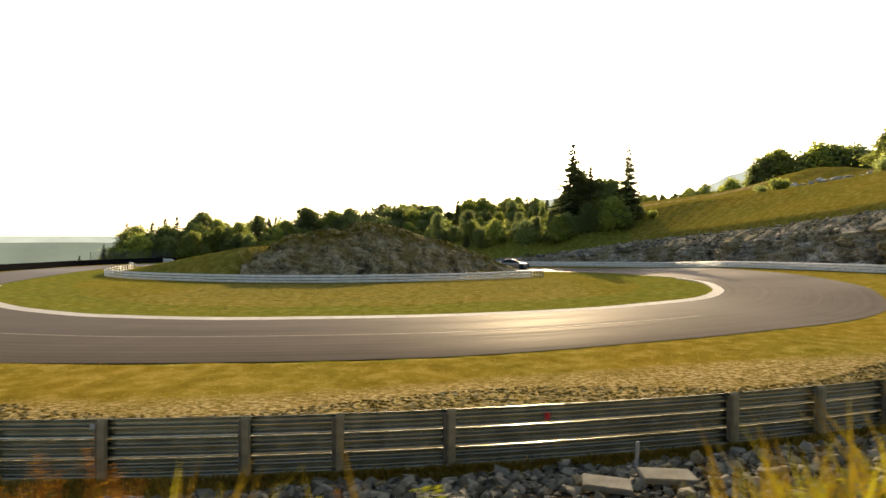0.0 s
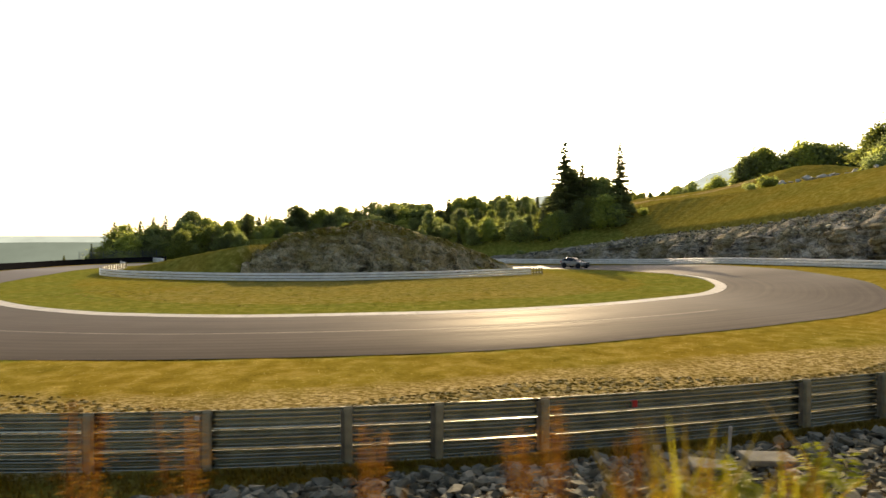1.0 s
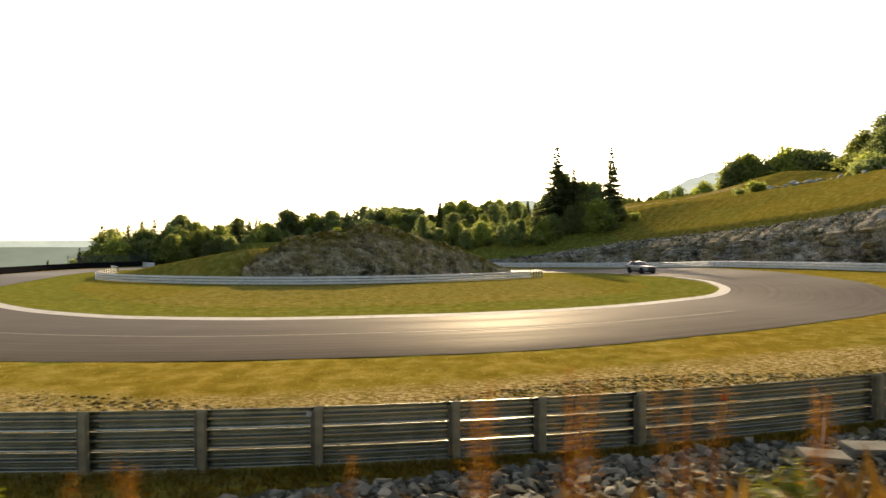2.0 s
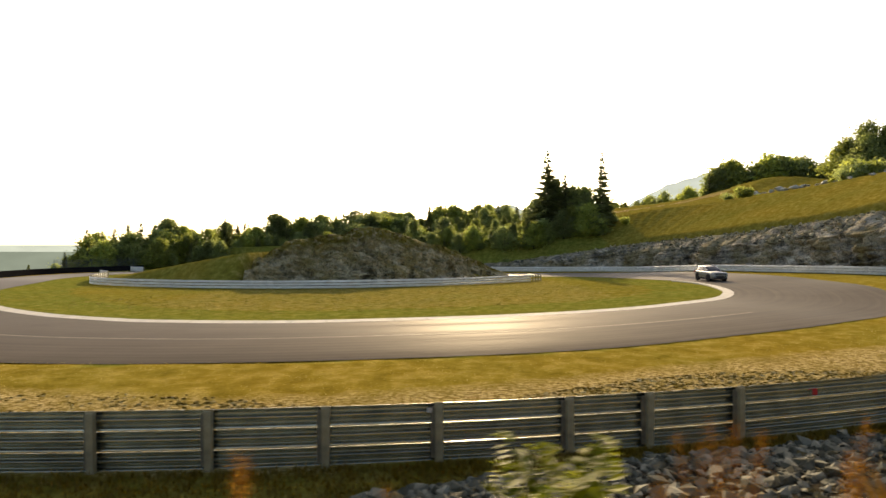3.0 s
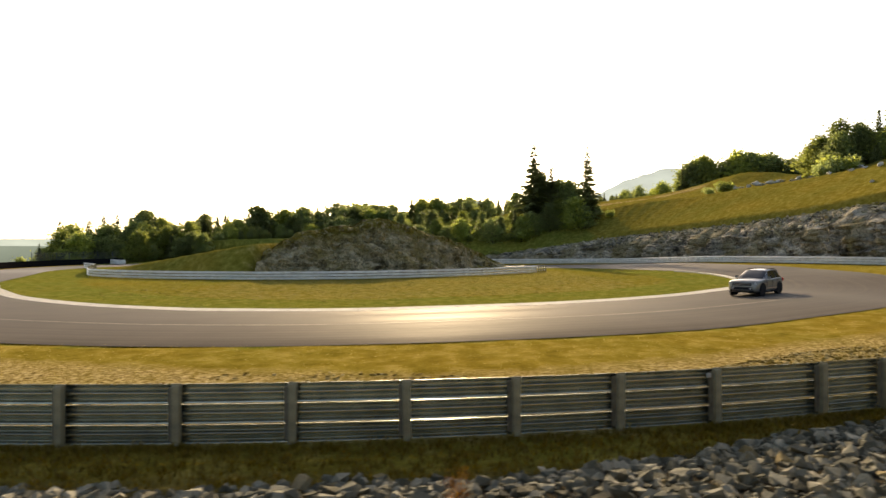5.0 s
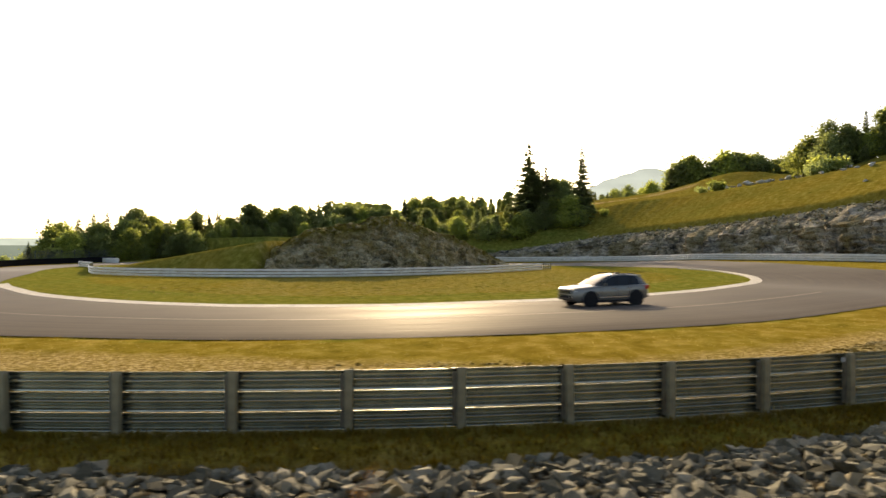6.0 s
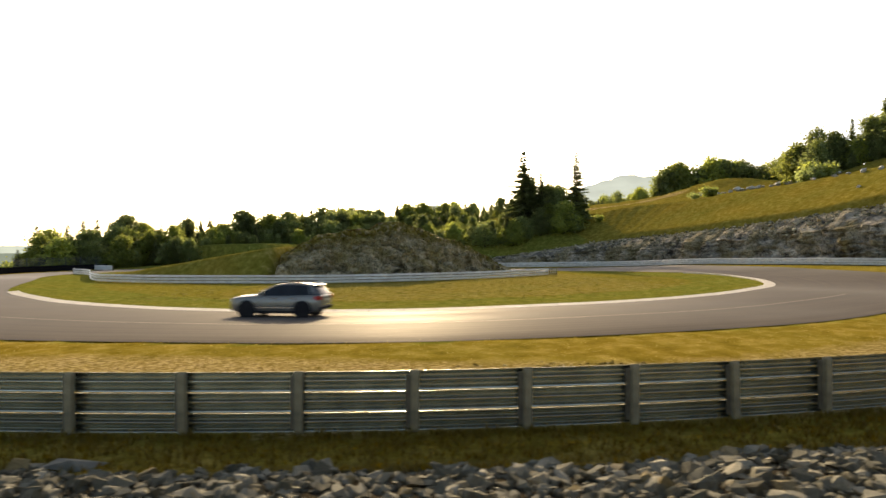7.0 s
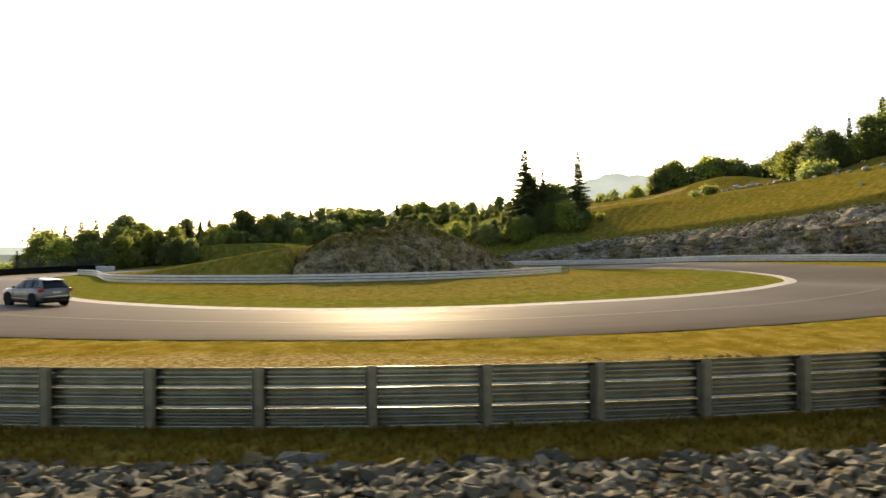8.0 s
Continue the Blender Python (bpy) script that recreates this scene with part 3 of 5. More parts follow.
    def strand(a, b, w=0.01):
        n0 = len(verts)
        a, b = np.array(a), np.array(b)
        t = b - a
        up = np.array((0, 0, 1.0)) if abs(t[2]) < np.linalg.norm(t) * 0.8 else np.array((0, 1.0, 0))
        s = np.cross(t, up)
        s = s / np.linalg.norm(s) * w
        u = np.cross(s, t)
        u = u / np.linalg.norm(u) * w
        for c in (a, b):
            verts.extend([tuple(c + s), tuple(c - s * 0.5 + u), tuple(c - s * 0.5 - u)])
        faces.extend([(n0, n0 + 1, n0 + 4, n0 + 3), (n0 + 1, n0 + 2, n0 + 5, n0 + 4), (n0 + 2, n0, n0 + 3, n0 + 5)])
    for a, b in zip(fl[:-1], fl[1:]):
        for h in np.arange(0.2, 2.6, 0.2):
            strand((a[0] - 1, a[1], a[2] + h), (b[0] - 1, b[1], b[2] + h))
        for u in np.arange(0, 1, 0.2):
            c = a + (b - a) * u
            strand((c[0] - 1, c[1], c[2] + 0.1), (c[0] - 1, c[1], c[2] + 2.6))
    mesh_object("wire_mesh", verts, faces, WIRE, cf)


# ---- rock ----
def rough(p, scale, seed):
    return noise.fractal(Vector(p) * scale + Vector((seed, seed * 1.7, 0)), 0.9, 2.1, 5)


def crag(p, scale, seed):
    """Blocky relief: the distance between the two nearest cells."""
    d = noise.voronoi(Vector(p) * scale + Vector((seed, 0, seed)))[0]
    return d[1] - d[0]


def in_blocks(verts, turf, nu, nv, step, tiers, mat, parent, flip=False):
    """Cuts a grid of rock into blocks that meet along their edges."""
    for i0 in range(0, nu - 1, step):
        i1 = min(i0 + step, nu - 1)
        for j0, j1 in zip(tiers[:-1], tiers[1:]):
            ids = [i * nv + j for i in range(i0, i1 + 1) for j in range(j0, j1 + 1)]
            k = j1 - j0 + 1
            f = [(a, a + k, a + k + 1, a + 1) for i in range(i1 - i0) for a in range(i * k, i * k + k - 1)]
            ob = mesh_object("rock_block", [verts[q] for q in ids], [q[::-1] for q in f] if flip else f, mat, parent)
            at = ob.data.attributes.new("turf", "FLOAT", "POINT")
            at.data.foreach_set("value", [float(turf[q]) for q in ids])


def ledges(p, step, seed):
    """Stepped relief: each ledge leans out and breaks off below the next."""
    u = p[2] / step + 0.9 * rough(p, 0.14, seed) + 0.10 * (p[0] + p[1]) / step
    return (u - math.floor(u)) ** 1.5


def build_outcrop():
    nu, nv = 230, 84
    tops = [(-27, 1.6), (-26.2, 3.0), (-24.6, 4.1), (-22.2, 5.0), (-18.6, 5.9), (-16.2, 6.1), (-14.9, 6.9), (-12.0, 6.8), (-10.1, 6.2), (-5.8, 5.0), (-1.5, 3.6), (1.7, 2.3), (4.5, 1.0), (6.5, 0.2)]
    tx, tz = zip(*[(a + 0.4, b * 1.02) for a, b in tops])
    verts, turf = [], []
    for i in range(nu):
        x = -26.2 + 32.7 * i / (nu - 1)
        h = np.interp(x, tx, tz)
        y0 = np.interp(x, RAIL[:, 0], RAIL[:, 1]) + 3.0 + 0.36 * max(0, x + 21)
        for j in range(nv):
            v = j / (nv - 1)
            if v < 0.66:
                a = v / 0.66
                y, z = y0 + 5.0 * a ** 1.7, -0.6 + (h + 0.6) * (a ** 0.8) * (0.84 + 0.16 * a)
            else:
                a = (v - 0.66) / 0.34
                y, z = y0 + 5.0 + 12 * a, h * (1 - a ** 2 * 1.0) - 1.2 * a
            p = (x, y, z)
            k = min(1.0, h / 2.5)
            out = rough(p, 0.16, 3) * 0.9 + crag((x, y, z * 1.5), 0.30, 5) * 1.7 - 0.8 + crag((x, y, z * 1.8), 0.85, 9) * 0.8 + ledges(p, 1.5, 6) * 0.75 + ledges(p, 0.6, 16) * 0.25 + rough(p, 1.3, 7) * 0.16
            out *= k
            fr = 1 if v < 0.66 else 0.3
            verts.append((x + rough(p, 0.5, 11) * 0.35, y - out * fr, z + out * 0.34 * (0.3 if v < 0.05 else 1) * (0.8 if v < .66 else 0.5)))
            turf.append(smooth((v - 0.50) / 0.14) + 0.45 * smooth((v - 0.25) / 0.3))
    ob = holder("rock_outcrop", pose(0, 0, 0), "weathered grey-brown rock outcrop with turf on its ledges", "rock")
    in_blocks(verts, turf, nu, nv, 23, (0, 30, 56, nv - 1), ROCK, ob)


def cut_profile(v):
    """Across the rock cut, v from its foot to its upper edge: the offset to the track and the share of the height."""
    face = 0.62
    if v < face:
        a = v / face
        return 0.9 - 1.6 * a ** 1.6, 0.66 * a
    a = (v - face) / (1 - face)
    return -0.7 - 4.6 * a, 0.66 + 0.36 * a ** 0.85 - 0.05 * max(0, a - 0.8) / 0.2


def build_cliff():
    line = resample(CUT[:, :3], 0.4)
    nv = 44
    t = np.gradient(line[:, :2], axis=0)
    t /= np.linalg.norm(t, axis=1)[:, None]
    verts, turf = [], []
    for p, q in zip(line, t):
        n = (q[1] * -1, q[0])           # points to the track
        base = float(level(np.array([p[0]]), np.array([p[1]]))[0]) - 0.4
        for j in range(nv):
            v = j / (nv - 1)
            o, share = cut_profile(v)
            z = base + (p[2] + 0.15 - base) * share
            c = (p[0], p[1], z)
            k = min(1.0, (p[2] - base) / 3)
            out = rough(c, 0.13, 21) * 0.9 + crag((c[0], c[1], c[2] * 0.8), 0.24, 4) * 2.2 - 0.8 + crag((c[0], c[1], c[2] * 1.2), 0.7, 2) * 1.1 + ledges(c, 2.1, 33) * 0.7 + ledges(c, 0.7, 43) * 0.3 + rough(c, 1.0, 8) * 0.25
            out *= k * (1 if v < 0.62 else 0.45)
            verts.append((p[0] + n[0] * (o + out), p[1] + n[1] * (o + out), z + (0.25 * rough(c, 0.6, 14) if 0.05 < v < 0.95 else 0)))
            turf.append(smooth((v - 0.86) / 0.12))
    ob = holder("rock_cut", pose(0, 0, 0), "blasted grey rock face with brown stains above the far barrier", "rock")
    in_blocks(verts, turf, len(line), nv, 18, (0, 14, 27, nv - 1), CLIFF, ob, True)


def stone_mesh(name, seed, mat, flat=0.7):
    """One angular broken stone about one metre across."""
    rnd = random.Random(seed)
    bm = bmesh.new()
    for _ in range(11):
        d = Vector((rnd.gauss(0, 1), rnd.gauss(0, 1), rnd.gauss(0, 1))).normalized() * rnd.uniform(0.4, 0.58)
        bm.verts.new((d.x * 1.15, d.y, d.z * flat))
    hull = bmesh.ops.convex_hull(bm, input=bm.verts)
    bmesh.ops.delete(bm, geom=[v for v in hull["geom_interior"] if isinstance(v, bmesh.types.BMVert)], context="VERTS")
    bmesh.ops.recalc_face_normals(bm, faces=bm.faces)
    me = bpy.data.meshes.new(name)
    bm.to_mesh(me), bm.free()
    me.materials.append(mat)
    return me


def build_stones():
    kinds = [stone_mesh("stone", s, STONE, 0.65 + 0.05 * (s % 4)) for s in range(8)]
    rnd = random.Random(4)
    heap = holder("stone_heap", pose(0, 0, 0), "band of loose grey broken stones along the verge", "stones")
    spots = []
    while len(spots) < 14000:
        x = rnd.uniform(-33, 17)
        q = rnd.random() ** 1.1 * 3.4 + 0.1
        if q < 0.25 and rnd.random() < 0.55:
            continue
        y = float(stone_edge(x)) - q + 0.14 * math.sin(x * 1.7) + 0.1 * math.sin(x * 4.1)
        if x > -2 and rnd.random() < 0.25 * (q > 1.5):
            continue
        spots.append((x, y, rnd.choice((0.06, 0.08, 0.10, 0.12, 0.15, 0.18, 0.25)) * rnd.uniform(0.8, 1.3)))
    spots.sort(key=lambda s: -s[2] * (1.6 if -26 < s[0] < -4 and s[1] > float(stone_edge(s[0])) - 2 else 1))
    zs = ground_z(np.array([s[0] for s in spots]), np.array([s[1] for s in spots]))
    rest_v, rest_f = [], []
    for i, ((x, y, s), z) in enumerate(zip(spots, zs)):
        m = Matrix.LocRotScale((x, y, z + s * rnd.uniform(0.0, 0.3)), Euler((rnd.uniform(-.6, .6), rnd.uniform(-.6, .6), rnd.uniform(0, 6.3))), (s * rnd.uniform(0.8, 1.3), s, s))
        me = kinds[i % 8]
        if i < 300:
            st = new("stone", me)
            st.parent, st.matrix_basis = heap, m
        else:
            n0 = len(rest_v)
            rest_v += [tuple(m @ v.co) for v in me.vertices]
            rest_f += [tuple(n0 + k for k in p.vertices) for p in me.polygons]
    tagged(mesh_object("stone_rest", rest_v, rest_f, STONE, heap), kind="stuff")
    # rubble along the edge of the rock cut, and boulders on the slope
    rv, rf = [], []
    big = [stone_mesh("rubble", 40 + s, RUBBLE, 0.8) for s in range(5)]
    cut = resample(CUT, 0.22)
    tt = np.gradient(cut[:, :2], axis=0)
    tt /= np.linalg.norm(tt, axis=1)[:, None]
    for p, t in zip(cut, tt):
        if p[1] < 48 or p[0] < -4:
            continue
        base = float(level(np.array([p[0]]), np.array([p[1]]))[0]) - 0.4
        for _ in range(7):
            u = 0.56 + 0.44 * rnd.random() ** 0.9
            o, share = cut_profile(u)
            size = rnd.choice((0.14, 0.18, 0.22, 0.3, 0.42, 0.6)) * rnd.uniform(0.8, 1.2) * min(1, p[2] / 5)
            x, y = p[0] - t[1] * o, p[1] + t[0] * o
            z = base + (p[2] + 0.15 - base) * share
            m = Matrix.LocRotScale((x, y, z + 0.12 * size), Euler((rnd.uniform(-.6, .6), rnd.uniform(-.6, .6), rnd.uniform(0, 6))), (size * rnd.uniform(0.8, 1.5), size, size))
            me = rnd.choice(big)
            n0 = len(rv)
            rv += [tuple(m @ v.co) for v in me.vertices]
            rf += [tuple(n0 + k for k in q.vertices) for q in me.polygons]
    tagged(mesh_object("rubble_edge", rv, rf, RUBBLE), "loose pale rubble on the broken slope above the rock cut", "rubble", kind="stuff")
    pale = [stone_mesh("boulder", 77 + k, SLAB, 0.75) for k in range(3)]
    row = [(60.5, 127.0), (62.4, 124.9), (64.5, 123.8), (67.9, 121.0), (69.8, 120.2), (72.2, 119.0), (74.0, 117.2), (75.5, 115.5), (77, 113), (77.5, 110.5), (76, 107), (74.5, 104)]
    for i in range(40):
        u = i / 39 * (len(row) - 1.001)
        k = int(u)
        x = row[k][0] + (row[k + 1][0] - row[k][0]) * (u - k) + rnd.uniform(-.5, .5)
        y = row[k][1] + (row[k + 1][1] - row[k][1]) * (u - k) + rnd.uniform(-.8, .8)
        s = rnd.choice((0.6, 0.8, 1.1, 1.5, 1.9)) * rnd.uniform(0.85, 1.15)
        b = new("boulder", rnd.choice(pale))
        b.matrix_basis = Matrix.LocRotScale((x, y, zed(x, y) + 0.2 * s), Euler((0, 0, rnd.uniform(0, 6))), (s * 1.35, s, s))
        tagged(b, "pale boulder lying on the grassy hillside", "boulder", "boulders on the hillside")
    for x, y, s in ((60.7, 92.9, 0.9), (61.6, 89, 0.8), (62.6, 87.2, 0.7), (62.7, 84.5, 1.1), (56.5, 78.7, 0.6), (63.5, 82, 0.9), (64, 79, 0.8)):
        b = new("boulder", rnd.choice(pale))
        b.matrix_basis = Matrix.LocRotScale((x, y, zed(x, y) + 0.15 * s), Euler((0, 0, rnd.uniform(0, 6))), (s * 1.4, s, s))
        tagged(b, "pale boulder lying on the grassy hillside", "boulder", "boulders on the hillside")


build_ground()
build_road()
build_barriers()
build_outcrop()
build_cliff()
build_stones()


# ---- trees ----
def leaf_cards(spots, size, rnd, droop=0.0):
    """Small bent leaf clumps (two triangles each, folded) round the given spots."""
    v, f = [], []
    for c in spots:
        s = size * rnd.uniform(0.6, 1.4)
        a = Vector((rnd.gauss(0, 1), rnd.gauss(0, 1), rnd.gauss(0, 0.7) - droop)).normalized()
        b = a.cross(Vector((rnd.gauss(0, 1), rnd.gauss(0, 1), rnd.gauss(0, 1)))).normalized()
        n = a.cross(b) * s * 0.25
        c = Vector(c)
        k = len(v)
        v += [tuple(c - a * s), tuple(c + b * s * 0.55 + n), tuple(c + a * s), tuple(c - b * s * 0.55 + n)]
        f += [(k, k + 1, k + 2), (k, k + 2, k + 3)]
    return v, f


def limb(v, f, a, b, r0, r1, seg=5):
    a, b = Vector(a), Vector(b)
    d = (b - a).normalized()
    s = d.orthogonal().normalized()
    u = d.cross(s)
    k = len(v)
    for c, r in ((a, r0), (b, r1)):
        for i in range(seg):
            w = 2 * math.pi * i / seg
            v.append(tuple(c + (s * math.cos(w) + u * math.sin(w)) * r))
    for i in range(seg):
        j = (i + 1) % seg
        f.append((k + i, k + j, k + seg + j, k + seg + i))


def broad_tree(seed, height, width, leaves, mat, low=0.03):
    """A deciduous tree: tapered trunk, limbs, and leaf clumps gathered at the ends of the limbs."""
    rnd = random.Random(seed)
    ob = holder("tree", pose(0, 0, -50), "leafy green deciduous tree at the edge of the wood", "tree", "trees of the wood")
    v, f = [], []
    bend = Vector((rnd.uniform(-.05, .05), rnd.uniform(-.05, .05), 0))
    trunk = [Vector((0, 0, -0.5)) + bend * h * height + Vector((0, 0, h * height * 0.85)) for h in (0, 0.2, 0.45, 0.7, 1)]
    rad = height * 0.022
    for i in range(4):
        limb(v, f, trunk[i], trunk[i + 1], rad * (1 - i * 0.22), rad * (0.78 - i * 0.2), 6)
    puffs = []
    for i in range(int(26 + 2 * height)):
        h = low + (1.0 - low) * (i + rnd.random()) / int(26 + 2 * height)
        p0 = Vector((0, 0, h * height * 0.82)) + bend * h * height
        reach = width * min(1.0, 0.62 + 1.3 * h) * (1.0 - 0.80 * max(0, h - 0.3) / 0.7) * rnd.uniform(0.35, 1.2)
        w = i * 2.4 + rnd.uniform(-0.6, 0.6)
        p1 = p0 + Vector((math.cos(w) * reach, math.sin(w) * reach, height * rnd.uniform(0.02, 0.13)))
        limb(v, f, p0, p1, rad * 0.35, rad * 0.08, 4)
        puffs.append((p1, width * rnd.uniform(0.14, 0.34)))
        puffs.append((p0.lerp(p1, 0.55), width * rnd.uniform(0.28, 0.4)))
    puffs.append((Vector((bend.x * height, bend.y * height, height * 0.93)), width * 0.15))
    mesh_object("trunk", v, f, BARK, ob)
    spots = []
    for _ in range(leaves):
        c, r = rnd.choice(puffs)
        spots.append(c + Vector((rnd.gauss(0, 0.74), rnd.gauss(0, 0.74), rnd.gauss(0, 0.64))) * r)
    mesh_object("crown", *leaf_cards(spots, 0.15 + height * 0.009, rnd), mat, ob)
    return ob


def conifer(seed, height, width, gaps=0.15, needles=1.0, power=0.8):
    """A spruce: straight trunk, whorls of drooping boughs, thin top with gaps."""
    rnd = random.Random(seed)
    ob = holder("conifer", pose(0, 0, -50), "tall dark green spruce with an uneven thin top", "tree", "trees of the wood")
    v, f, nv, nf = [], [], [], []
    r = height * 0.014
    for i in range(5):
        limb(v, f, (0, 0, height * i / 5 - 0.4), (0, 0, height * (i + 1) / 5 - 0.4), r * (1 - i * 0.19), r * (0.81 - i * 0.19), 6)
    z = height * 0.08
    while z < height * 0.985:
        t = z / height
        reach = width * (1 - t) ** power * rnd.uniform(0.7, 1.15) + 0.08
        for k in range(rnd.choice((4, 5, 6))):
            if rnd.random() < gaps * (0.6 + t):
                continue
            w = rnd.uniform(0, 2 * math.pi)
            rr = reach * rnd.uniform(0.5, 1.15)
            p1 = Vector((math.cos(w) * rr, math.sin(w) * rr, z + rr * (rnd.uniform(-0.35, -0.05) + 0.35 * t)))
            limb(v, f, (0, 0, z), p1, 0.05, 0.015, 3)
            along = (p1 - Vector((0, 0, z))).normalized()
            across = Vector((-math.sin(w), math.cos(w), 0))
            for _ in range(int((16 + rr * 27) * needles)):
                u = rnd.uniform(0.08, 1.0)
                c = Vector((0, 0, z)).lerp(p1, u)
                d = (along + across * rnd.choice((-1, 1)) * rnd.uniform(0.3, 1.4) + Vector((0, 0, rnd.uniform(-0.9, 0.35)))).normalized()
                ln = (0.34 + 0.10 * rr) * (1.15 - 0.6 * u) * rnd.uniform(0.7, 1.3) * (1.1 - 0.62 * t)
                s = d.cross(Vector((rnd.gauss(0, 0.5), rnd.gauss(0, 0.5), 1))).normalized() * ln * 0.3
                q = len(nv)
                nv += [tuple(c), tuple(c + d * ln * 0.45 + s), tuple(c + d * ln), tuple(c + d * ln * 0.45 - s)]
                nf += [(q, q + 1, q + 2), (q, q + 2, q + 3)]
        z += height * 0.0145 * rnd.uniform(0.75, 1.3)
    mesh_object("trunk", v, f, BARK, ob)
    mesh_object("crown", nv, nf, NEEDLE, ob)
    return ob


def bush(seed, height, leaves, mat):
    rnd = random.Random(seed)
    ob = holder("bush", pose(0, 0, -50), "dense rounded green bush on the grassy slope", "bush", "bushes")
    v, f, spots = [], [], []
    for _ in range(9):
        w = rnd.uniform(0, 6.28)
        p = Vector((math.cos(w) * height * 0.45, math.sin(w) * height * 0.45, height * rnd.uniform(0.4, 0.85))) * rnd.uniform(0.6, 1)
        limb(v, f, (0, 0, -0.2), p, 0.04, 0.012, 4)
        for _ in range(leaves // 9):
            spots.append(p + Vector((rnd.gauss(0, 1), rnd.gauss(0, 1), rnd.gauss(-0.2, 0.8))) * height * 0.19)
    mesh_object("stems", v, f, BARK, ob)
    mesh_object("crown", *leaf_cards(spots, 0.12 + height * 0.03, rnd), mat, ob)
    return ob


def build_trees():
    rnd = random.Random(12)
    broad = [broad_tree(s, h, w, n, m) for s, h, w, n, m in
             ((1, 9, 2.6, 4600, LEAF), (2, 10, 2.8, 5000, LEAF), (3, 8, 2.6, 4200, LEAF_LIGHT), (4, 11, 2.5, 5200, LEAF), (5, 7, 2.3, 3600, LEAF_LIGHT), (6, 9, 3.0, 3000, LEAF))]
    firs = [conifer(21, 10, 2.0, 0.08, 1.3), conifer(22, 12, 2.2, 0.08, 1.3), conifer(23, 9, 1.9, 0.15, 1.3)]
    size = {**{b: h for b, h in zip(broad, (9, 10, 8, 11, 7, 9))}, **{c: h for c, h in zip(firs, (10, 12, 9))}}
    used = set()

    def plant(ob, x, y, top, base=None, wide=1.0):
        z = (zed(x, y) if base is None else base) - 0.15
        s = max(0.25, (top - z) / size[ob])
        m = Matrix.LocRotScale((x, y, z), Euler((0, 0, rnd.uniform(0, 6.28))), (s * wide, s * wide, s))
        if ob in used:
            c = copy_thing(ob, Matrix())
            c.matrix_basis = m
        else:
            used.add(ob)
            ob.matrix_basis = m

    # front edge of the wood: x and the height of the tree tops
    tops = [(-98, 4.5), (-92, 6.2), (-86, 8.6), (-80, 10.2), (-72, 11.2), (-66, 11.2), (-60, 12.0), (-52, 11.6), (-46, 13), (-38, 12.6), (-30, 14), (-24, 15), (-20, 15.8), (-14, 14.6), (-6, 16.2), (2, 15.6), (10, 17), (16, 18), (22, 17.5), (34, 16), (44, 16.5), (56, 17), (70, 20)]
    tx, tz = zip(*tops)
    for row, (dy, drop) in enumerate(((0, 0.0), (-7, 2.6), (7, 0.3), (-14, 5.2))):
        x = -88 + row * 1.3
        while x < (58 if row in (0, 2) else 20):
            y = 164 - 10 * smooth((-30 - x) / 30) + dy + 0.05 * x + rnd.uniform(-2.5, 2.5)
            if x < -62:
                y -= 14 * (-(x + 62)) / 36
            top = np.interp(x, tx, tz) - drop + rnd.choice((-2.4, -1.5, -0.9, -0.4, 0.2, 1.0)) + rnd.uniform(-0.4, 0.4)
            ob = rnd.choice(firs) if rnd.random() < (0.36 if row in (0, 2) else 0.2) else rnd.choice(broad)
            plant(ob, x, y, top + (0.6 if ob in firs else 0.2), wide=rnd.uniform(1.2, 1.75) if ob in broad else 1.45)
            x += rnd.uniform(1.8, 3.2)
    # group with the two tall spruces
    tall = conifer(31, 17.5, 5.8, 0.06, 2.6, 0.75)
    tall2 = conifer(32, 16.0, 3.3, 0.06, 3.0, 0.75)
    size[tall], size[tall2] = 17.5, 16.0
    plant(tall, 20.4, 134.4, 27.4)
    plant(tall2, 31.5, 129.2, 26.0)
    for x, y, top, ob in ((24, 132, 21.5, firs[1]), (26, 134, 19, broad[1]), (23.5, 137, 19.5, firs[0]), (22.6, 136, 21, broad[3]), (28.5, 131, 16.5, broad[3]), (29, 134, 19, broad[0]), (15.5, 136, 11, broad[2]), (12, 134, 10.2, broad[4]), (33, 130, 14, broad[0]), (23, 129, 13, broad[3]), (19, 131, 11, broad[1]), (9, 137, 11.5, broad[1]), (4, 137, 11.5, broad[2]), (-3, 138, 12, broad[0]), (-10, 139, 11.5, broad[3]), (16.5, 139, 12.5, broad[5]), (34.5, 131, 12, broad[2]), (26.5, 128.5, 11, broad[4])):
        plant(ob, x, y, top, wide=1.5)
    for i in range(20):
        x = -13 + i * 2.3 + rnd.uniform(-0.8, 0.8)
        plant(rnd.choice(broad + firs[:1]), x, 132 - 0.12 * x + rnd.uniform(-2, 2), zed(x, 131) + rnd.uniform(2.6, 5.8), wide=rnd.uniform(1.3, 2.0))
